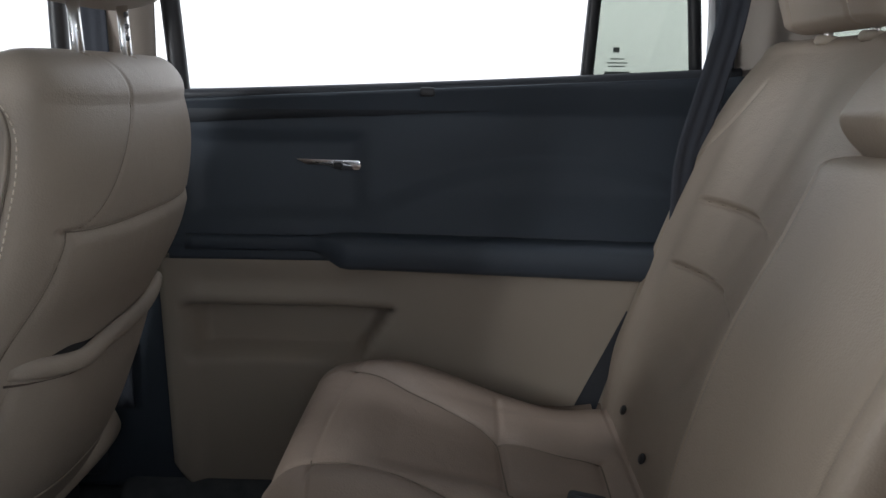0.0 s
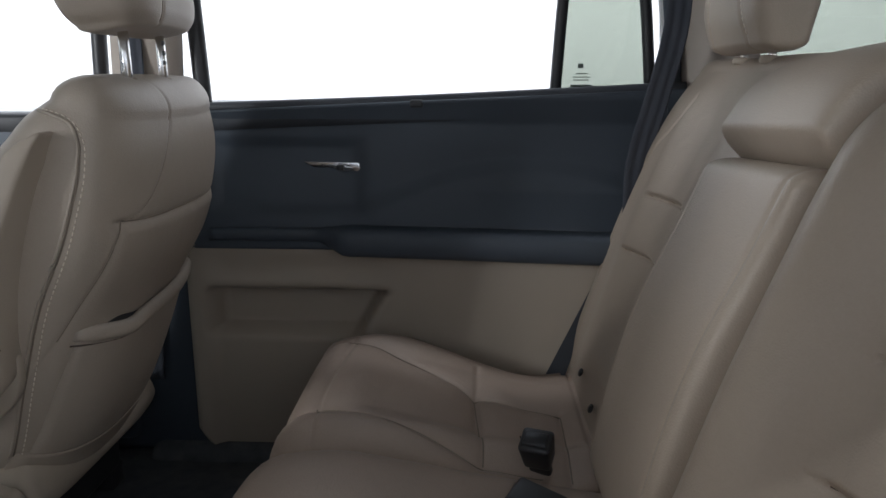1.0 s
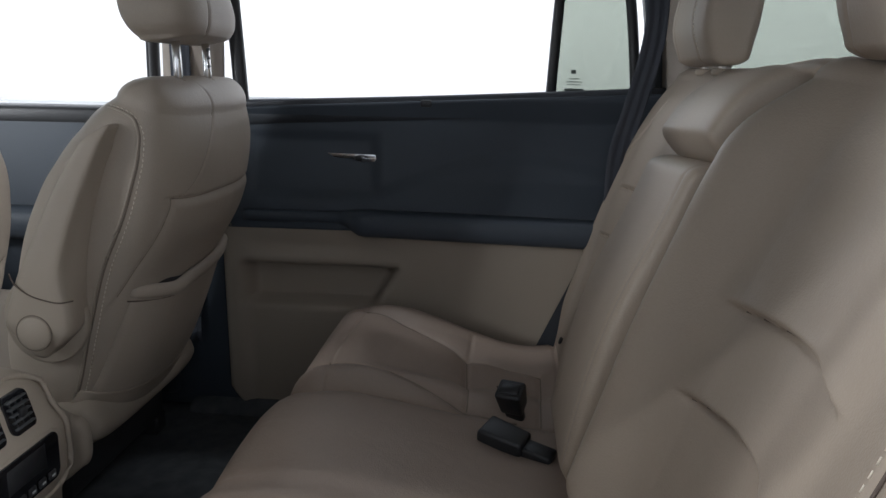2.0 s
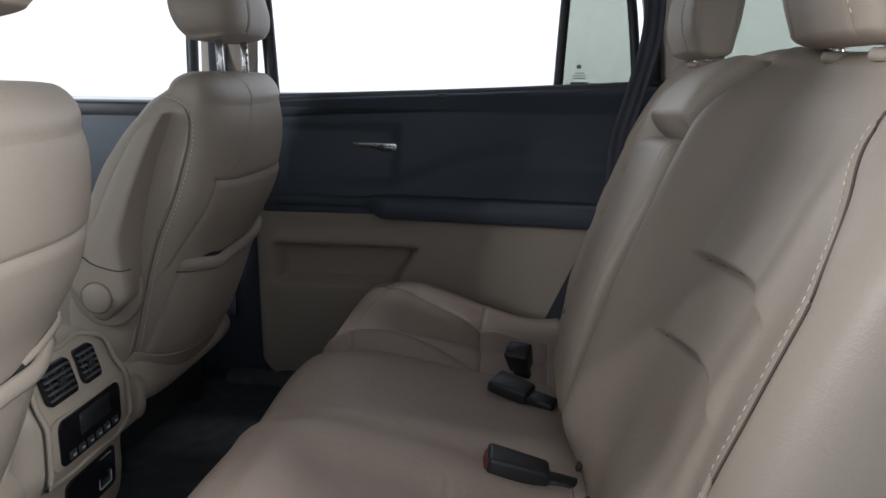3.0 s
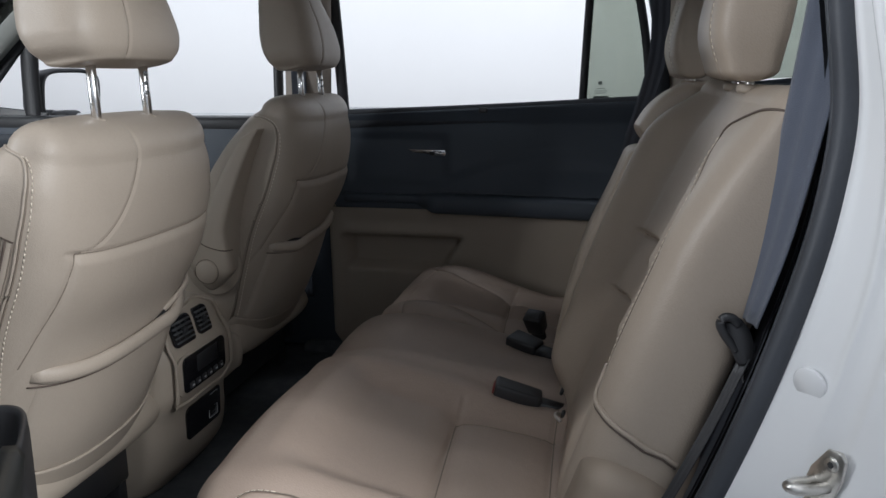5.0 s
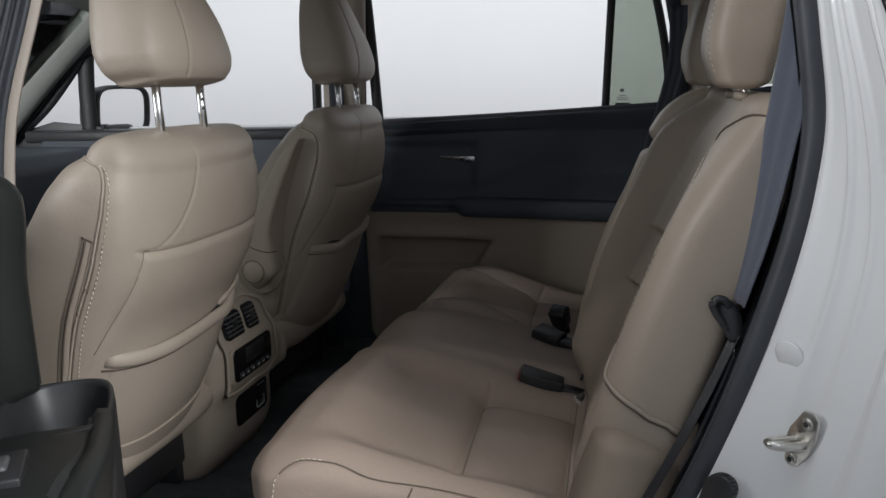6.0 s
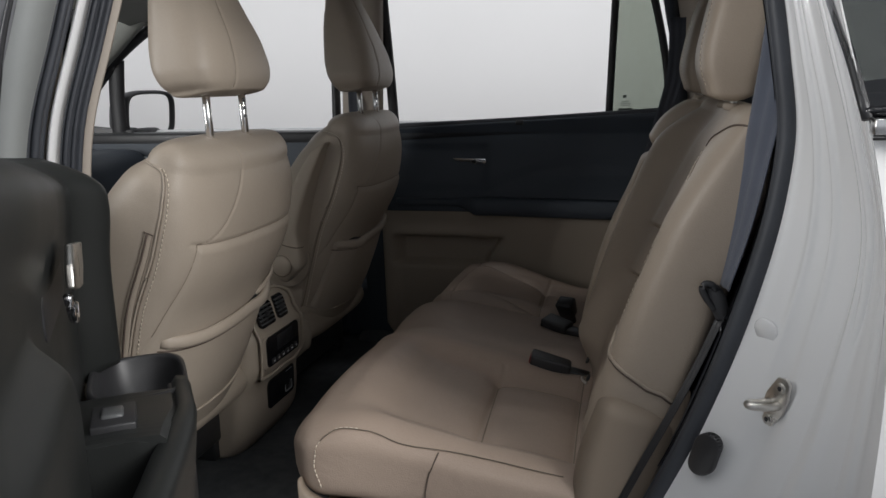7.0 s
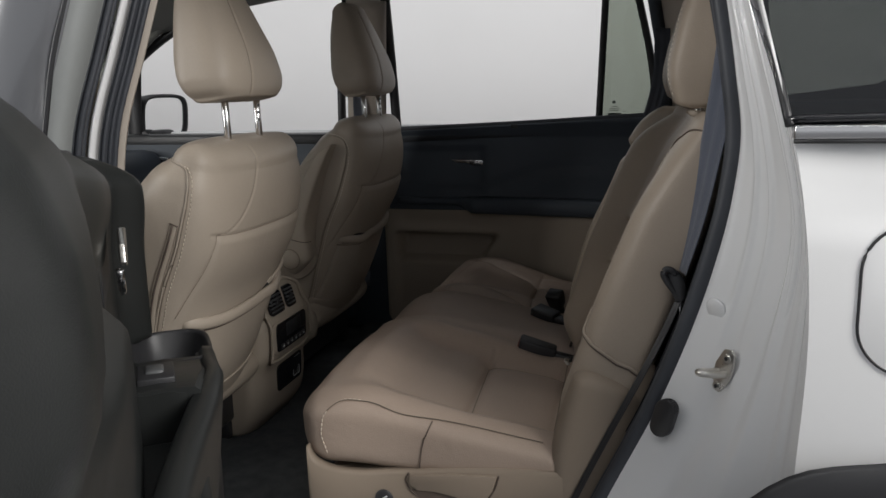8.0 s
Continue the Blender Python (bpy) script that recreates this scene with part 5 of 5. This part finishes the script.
def front_door(s, label):
    d = thing("front_door", label, "car door", "front doors", at=(-0.75, s * 0.82, 0.42))
    def sy(a, b):
        return (min(s * a, s * b), max(s * a, s * b))
    lo, hi = sy(0.74, 0.80)
    part("inner_trim", block((-1.35, lo, 0.45), (-0.22, hi, 1.165), 0.03, 3), DARK, d)
    lo, hi = sy(0.88, 0.93)
    part("outer_panel", block((-1.45, lo, 0.42), (-0.14, hi, 1.18), 0.02), PAINT, d)
    lo, hi = sy(0.74, 0.86)
    part("window_ledge", block((-1.40, lo, 1.13), (-0.22, hi, 1.175), 0.01), BLACK, d)
    lo, hi = sy(0.67, 0.75)
    part("armrest", block((-1.0, lo, 0.86), (-0.40, hi, 0.94), 0.03, 3), DARK, d)
    part("handle", block((-1.115, *sy(0.725, 0.745)[:1], 1.072), (-0.975, sy(0.725, 0.745)[1], 1.09), 0.004), CHROME, d, "chrome door handle")
    part("rear_post", tube([(-0.275, s * 0.825, 1.16), (-0.255, s * 0.80, 1.42), (-0.21, s * 0.745, 1.60), (-0.20, s * 0.74, 1.66)], 0.016, 10, 14, side=(1, 0, 0)), BLACK, d)
    part("header", tube([(-1.50, s * 0.82, 1.14), (-1.33, s * 0.805, 1.295), (-1.15, s * 0.785, 1.435), (-0.98, s * 0.765, 1.540), (-0.80, s * 0.755, 1.620), (-0.62, s * 0.745, 1.665), (-0.38, s * 0.74, 1.68), (-0.20, s * 0.735, 1.67)], 0.018, 10, 30), BLACK, d)
    part("sail_post", tube([(-1.180, s * 0.825, 1.12), (-1.165, s * 0.81, 1.30), (-1.135, s * 0.79, 1.45)], 0.034, 12, 12, flat=0.4, side=(1, 0, 0)), BLACK, d)
    part("frame_lip", tube([(-1.50, s * 0.815, 1.155), (-1.36, s * 0.805, 1.245), (-1.15, s * 0.785, 1.43)], 0.022, 10, 16, flat=0.5), BLACK, d)
    part("sail_panel", plate([(-1.62, s * 0.815, 1.08), (-1.12, s * 0.815, 1.08), (-1.12, s * 0.815, 1.185), (-1.33, s * 0.815, 1.205), (-1.52, s * 0.815, 1.16)], 0.012, (0, s, 0), 0.003), BLACK, d)
    return d


front_door(1, "closed front passenger door with dark trim")
left_front = front_door(-1, "closed white front driver door with gloss black pillar cover")
part("pillar_cover", ribbon_mesh([[(-0.100, -0.922, 1.17), (-0.062, -0.914, 1.31), (-0.036, -0.905, 1.40), (0.040, -0.865, 1.66)], [(-0.30, -0.935, 1.17), (-0.275, -0.93, 1.31), (-0.25, -0.92, 1.40), (-0.19, -0.87, 1.66)]], 0.012), COVER, left_front, "gloss black pillar cover")


def left_pillar_strips(car):
    """The painted and sealed bands of the doorway's front edge, from inside out."""
    def line(x, y):
        return [(x + 0.27 * (z - 1.4), y + (z - 1.4) * 0.18, z) for z in (1.66, 1.5, 1.4, 1.28)] + [(x - 0.06, y - 0.025, 1.1), (x - 0.08, y - 0.025, 0.8), (x - 0.08, y - 0.025, 0.45)]

    def strip(name, xa, ya, xb, yb, mat, label, thick=0.006):
        return part(name, ribbon_mesh([line(xa, ya), line(xb, yb)], thick, 40), mat, car, label)

    def rib(x, y, radius, parent):
        part("seal_rib", tube(line(x, y), radius, 10, 40), RUBBER, parent)

    strip("pillar_edge_trim", -0.004, -0.733, -0.030, -0.740, PILLAR, "beige pillar edge trim")
    s = strip("inner_seal", -0.014, -0.743, -0.030, -0.786, RUBBER, "ribbed black doorway seal")
    for x, y, q in ((-0.012, -0.748, 0.005), (-0.013, -0.761, 0.0038), (-0.016, -0.774, 0.0045)):
        rib(x, y, q, s)
    strip("painted_edge", -0.021, -0.788, -0.016, -0.814, PAINT, "white painted pillar edge")
    s = strip("outer_seal", -0.026, -0.815, -0.030, -0.852, RUBBER, "ribbed black outer seal")
    for x, y, q in ((-0.020, -0.822, 0.005), (-0.017, -0.836, 0.0062)):
        rib(x, y, q, s)
    outer = [(0.035, -0.864, 1.66), (-0.012, -0.886, 1.5), (-0.042, -0.902, 1.4), (-0.070, -0.909, 1.28), (-0.108, -0.918, 1.1), (-0.12, -0.92, 0.8), (-0.12, -0.92, 0.45)]
    # painted sash face, coloured grey for the shade it stands in
    part("sash_face", ribbon_mesh([line(-0.019, -0.852), outer], 0.005, 40), SASH, car, "grey door sash face")
    part("sash_gap", tube([(x, y - 0.004, z) for x, y, z in outer], 0.0045, 8, 40), BLACK, car)


left_pillar_strips(car)


def wing_mirror():
    m = thing("wing_mirror", "black wing mirror on the passenger door", "mirror", at=(-1.1, 0.98, 1.15))
    turn = Matrix.Translation((-1.135, 0.97, 1.237)) @ Matrix.Rotation(radians(-8), 4, "Z")

    def ring(k, x):
        sg = lambda v: math.copysign(abs(v) ** 0.5, v)
        return [turn @ Vector((x, 0.135 * k * sg(math.cos(a)) + 0.01 * sg(math.sin(a)), 0.094 * k * sg(math.sin(a)))) for a in np.linspace(0, 2 * math.pi, 41)[:-1]]
    part("housing", rings([ring(0.84, -0.012), ring(0.88, -0.012), ring(0.92, 0.006), ring(1.0, 0.004), ring(1.04, -0.02), ring(0.98, -0.07), ring(0.75, -0.12), ring(0.4, -0.14)]), BLACK, m)
    part("mirror_glass", rings([ring(0.87, -0.011), ring(0.87, -0.006)]), MIRROR, m, smooth=False)
    part("mirror_arm", block((-1.14, 0.84, 1.13), (-1.06, 0.93, 1.19), 0.02, 3), BLACK, m)


wing_mirror()


def rear_door_left():
    """The near rear door, swung open about its front hinge. Built shut, then turned."""
    d = thing("rear_door", "open rear door with black trim, armrest and cup holder", "car door", "rear doors", at=(-0.16, -0.957, 0.42))
    sill = lambda x: 1.244 + 0.125 * (x + 0.03) - 0.012 * max(0, 1 - (x + 0.090) / 0.05) ** 2
    HEIGHTS, DEPTHS = (1.05, 1.135, 1.15, 1.17, 1.21, 1.254, 1.278, 1.301, 1.326, 1.37), (-0.776, -0.762, -0.757, -0.749, -0.747, -0.750, -0.756, -0.764, -0.781, -0.84)
    loops = []
    for x in np.linspace(-0.090, 0.975, 150):
        lp = []
        for q in np.linspace(0, 1, 100):
            z = 0.45 + (sill(x) - 0.45) * q
            rear = ease((x - 0.56) / 0.22)
            y = -0.776 + (0.008 + 0.012 * ease((x - 0.10) / 0.2) * ease((0.60 - x) / 0.2)) * math.exp(-((sill(x) - 0.065 - z) / 0.055) ** 2)
            y += 0.046 * ease((-0.005 - x) / 0.06) * ease((z - 0.930) / 0.015)                                    # raised front edge
            y -= 0.065 * max(0, 1 - (sill(x) - z) / 0.05) ** 2                         # rounded shoulder
            y = y * (1 - rear) + float(np.interp(z, HEIGHTS, DEPTHS)) * rear           # proud rear end
            arc = 1.00 + 0.135 * ease((x - 0.28) / 0.14)
            y += 0.028 * ease((x - 0.30) / 0.07) * ease((arc - z) / 0.045) * (1 - 0.6 * rear)    # swell over the armrest
            y -= 0.16 * max(0, (x - 0.84) / 0.135) ** 2.2                               # rounded rear edge
            y -= 0.05 * max(0, 1 - (x + 0.090) / 0.014) ** 2
            lp.append((x, y, z))
        loops.append(lp)
    bm = rings(loops, closed=False)
    bmesh.ops.recalc_face_normals(bm, faces=bm.faces)
    bmesh.ops.solidify(bm, geom=bm.faces[:], thickness=0.004)
    part("inner_trim", bm, DOORBLACK, d, "black grained door trim")
    part("sill_clip", block((0.42, -0.818, 1.268), (0.475, -0.780, 1.280), 0.005), BLACK, d)
    part("outer_panel", block((-0.12, -0.965, 0.42), (1.0, -0.93, 1.20), 0.012), PAINT, d)
    part("door_core", block((-0.05, -0.935, 0.44), (0.97, -0.82, 1.18), 0.02), PAINT, d)
    # armrest: deck with switches, a pull recess behind it, and a lip along its edge
    part("armrest", block((0.03, -0.79, 0.56), (0.66, -0.705, 0.925), 0.02, 3), DOORBLACK, d, "black armrest")
    deck = []
    for x in np.linspace(0.10, 0.325, 20):
        top = 0.953 + 0.037 * ease((x - 0.1) / 0.22)
        far = -0.663 - 0.020 * ease((x - 0.18) / 0.2)
        deck.append([(x, -0.79, 0.90), (x, -0.79, top), (x, -0.72, top + 0.002), (x, far - 0.006, top), (x, far, top - 0.006), (x, far + 0.004, 0.90)])
    part("armrest_deck", rings(deck), DOORBLACK, d, smooth=False)
    part("pull_wall", ribbon_mesh([[(0.327, -0.79, 0.986), (0.327, -0.74, 0.987), (0.326, -0.70, 0.985), (0.322, -0.684, 0.978)], [(0.324, -0.79, 0.92), (0.324, -0.74, 0.92), (0.324, -0.70, 0.92), (0.322, -0.682, 0.92)]], 0.003), DOORBLACK, d, smooth=False)
    lip = []
    for x in np.linspace(0.06, 0.68, 40):
        top = 0.955 + 0.026 * ease((x - 0.08) / 0.2)
        wide = 0.018 + 0.012 * ease((x - 0.20) / 0.15)
        yo = -0.643 - 0.070 * ease((x - 0.18) / 0.48)
        lip.append([(x, yo - 0.055, 0.56), (x, yo - 0.014, 0.84), (x, yo, top - 0.014), (x, yo - 0.005, top - 0.002), (x, yo - wide, top), (x, yo - 0.006 - wide, top - 0.008), (x, yo - 0.03 - wide, 0.56)])
    part("armrest_lip", rings(lip), DOORBLACK, d)
    part("pull_recess", block((0.322, -0.785, 0.86), (0.66, -0.682, 0.928), 0.012, 3), DOORBLACK, d)
    cup = []
    for rx, ry, z, pw in ((0.096, 0.060, 0.56, 0.6), (0.101, 0.064, 0.93, 0.6), (0.100, 0.063, 0.947, 0.6), (0.098, 0.062, 0.950, 0.6), (0.094, 0.058, 0.950, 0.65), (0.091, 0.056, 0.945, 0.7), (0.083, 0.050, 0.875, 0.8), (0.002, 0.002, 0.870, 1)):
        cup.append([(0.020 + rx * math.copysign(abs(math.cos(a)) ** pw, math.cos(a)), -0.708 + ry * math.copysign(abs(math.sin(a)) ** pw, math.sin(a)), z + 0.05 * rx * math.cos(a)) for a in np.linspace(0, 2 * math.pi, 81)[:-1]])
    c = part("cup_holder", rings(cup), BLACK, d, "round black cup holder")
    part("cup_tab", block((0.062, -0.758, 0.88), (0.098, -0.728, 0.930), 0.003), BLACK, c)
    part("cup_tab", block((0.055, -0.672, 0.90), (0.085, -0.655, 0.945), 0.003), BLACK, c)
    part("switch_frame", block((0.240, -0.750, 0.980), (0.300, -0.706, 0.9975), 0.002), BLACK, d)
    part("window_switch", block((0.254, -0.740, 0.985), (0.281, -0.718, 1.001), 0.003), GREYKEY, d, "grey window switch")
    b = part("handle_bezel", plate(round_outline(0.105, 0.315, 1.09, 1.175, 0.02, lambda u, v: (u, -0.781, v)), 0.007, (0, 1, 0), 0.002), BLACK, d)
    part("handle", plate([(0.115, -0.757, 1.154), (0.19, -0.756, 1.166), (0.25, -0.755, 1.175), (0.285, -0.754, 1.162), (0.295, -0.754, 1.140), (0.262, -0.755, 1.132), (0.215, -0.756, 1.121), (0.165, -0.757, 1.113), (0.130, -0.757, 1.128)], 0.008, (0, 1, 0), 0.002), STEEL, b, "brushed silver door handle")
    part("handle_hook", tube([(0.272, -0.756, 1.128), (0.262, -0.755, 1.108), (0.238, -0.756, 1.094), (0.208, -0.757, 1.090), (0.190, -0.758, 1.099)], 0.0045, 8, 20), CHROME, b)
    part("header", tube([(0.10, -0.835, 1.665), (0.4, -0.83, 1.685), (0.85, -0.83, 1.655)], 0.022, 10, 14), GLOSSBLACK, d)
    part("rear_post", tube([(0.88, -0.915, 1.2), (0.85, -0.895, 1.40), (0.80, -0.83, 1.655)], 0.018, 10, 14, side=(1, 0, 0)), GLOSSBLACK, d)
    part("sill_seal", tube([(-0.02, -0.835, 1.225), (0.4, -0.835, 1.280), (0.90, -0.87, 1.340)], 0.010, 10, 14), RUBBER, d)
    d.rotation_euler = (0, 0, radians(-54))
    return d


rear_door_left()


# ---- belts and buckles ----
def band(points, normals, width, mat, name, parent, thick=0.0013, steps=30):
    """A flat strap of a given width along a line; normals give the way its width runs."""
    p, w = smooth_line(points, steps), smooth_line(normals, steps)
    loops = []
    for a, n in zip(p, w):
        n = Vector(n).normalized() * width / 2
        up = n.cross(Vector((0, 0, 1))).normalized() * width * 0.022
        loops.append([Vector(a) + n * k + up * math.sin(7.5 * k + 0.6) for k in np.linspace(-1, 1, 15)])
    bm = rings(loops, closed=False)
    bmesh.ops.recalc_face_normals(bm, faces=bm.faces)
    bmesh.ops.solidify(bm, geom=bm.faces[:], thickness=thick)
    return part(name, bm, mat, parent)


def seat_belts():
    b = thing("seat_belt", "blue-grey seat belt hanging beside the rear backrest", "seat belt", "seat belts", at=(0.93, -0.66, 1.03))
    band([(0.992, -0.690, 1.66), (0.968, -0.690, 1.36), (0.9515, -0.694, 1.25), (0.929, -0.696, 1.11), (0.912, -0.692, 1.035)], [(1, -0.1, 0), (0.95, -0.3, 0), (0.75, -0.65, 0), (0.5, -0.85, 0), (0.25, -0.95, 0)], 0.052, WEBBING, "shoulder_strap", b)
    band([(0.912, -0.698, 0.995), (0.884, -0.704, 0.925), (0.855, -0.712, 0.862), (0.800, -0.716, 0.745), (0.745, -0.718, 0.62), (0.70, -0.72, 0.50)], [(0.75, -0.65, 0.0)] * 6, 0.013, BLACK, "lap_strap", b)
    body = smooth_line([(0.898, -0.690, 1.034, 0.009), (0.903, -0.692, 1.022, 0.013), (0.909, -0.694, 1.006, 0.012), (0.914, -0.696, 0.988, 0.008)], 12)
    clip = part("latch_clip", rings([[(x + w * math.cos(q), y + 0.006 * math.sin(q), z + 0.25 * w * math.cos(q)) for q in np.linspace(0, 2 * math.pi, 17)[:-1]] for x, y, z, w in body]), BLACK, b)
    part("latch_loop", tube([(0.904, -0.694, 1.030), (0.897, -0.696, 1.038), (0.889, -0.697, 1.039), (0.885, -0.697, 1.033), (0.889, -0.697, 1.022), (0.896, -0.696, 1.012), (0.904, -0.695, 1.002)], 0.0050, 10, 34), BLACK, clip)
    part("latch_tongue", plate([(0.909, -0.697, 0.990), (0.919, -0.697, 0.990), (0.920, -0.697, 0.958), (0.914, -0.697, 0.955)], 0.0025, (0, 1, 0), 0.0006), CHROME, clip)
    r = thing("seat_belt", "dark seat belt running down behind the far backrest", "seat belt", "seat belts", at=(0.86, 0.64, 1.2))
    band([(0.885, 0.66, 1.50), (0.882, 0.65, 1.34), (0.852, 0.64, 1.21), (0.825, 0.63, 1.11), (0.82, 0.62, 0.95)], [(1, 0.2, 0)] * 5, 0.048, DARKWEB, "shoulder_strap", r)
    band([(-0.18, 0.735, 1.58), (-0.17, 0.74, 1.40), (-0.17, 0.745, 1.2), (-0.18, 0.75, 0.6)], [(1, 0, 0)] * 4, 0.048, DARKWEB, "pillar_strap", thing("seat_belt", "dark seat belt on the far middle pillar", "seat belt", "seat belts", at=(-0.17, 0.74, 1.2)))


seat_belts()


def buckle(x, y, z, turn, lean, tip, size, red, label):
    """A belt buckle: length, width and thickness in size, its release end towards -x before it is turned."""
    b = thing("belt_buckle", label, "seat belt buckle", "belt buckles", at=(0, 0, 0))
    a, w, t = size[0] / 2, size[1] / 2, size[2] / 2
    body = block((-a, -w, -t), (a, w, t), 0.006, 3)
    for v in body.verts:
        k = (v.co.x + a) / (2 * a)
        v.co.y *= 1 - 0.16 * k
        v.co.z *= 1 - 0.18 * k
    shell = part("buckle_body", body, BLACK, b)
    part("shell_joint", tube([(-a + 0.001, w, 0.001), (0.0, w * 0.92, 0.001), (a - 0.005, w * 0.85, 0.001)], 0.0008, 6), GLOSSBLACK, shell)
    part("stalk", block((a - 0.005, -0.016, -0.010), (a + 0.045, 0.016, 0.006), 0.004), BLACK, b)
    part("release_button" if red else "slot_face", block((-a - 0.0025, -w * 0.75, -t * 0.6), (-a + 0.002, w * 0.75, t * 0.55), 0.002, 1), RED if red else BLACK, b)
    b.matrix_world = pose(x, y, z, lean, tip, turn)
    return b


buckle(0.615, -0.213, 0.722, 4, 0, 14, (0.088, 0.052, 0.042), True, "black belt buckle with a red button on the cushion")
buckle(0.602, 0.048, 0.731, -24, 6, 8, (0.070, 0.052, 0.032), False, "black belt buckle lying between the cushions")
buckle(0.613, 0.185, 0.736, 70, 0, 60, (0.052, 0.046, 0.040), False, "black belt buckle standing on its stalk")
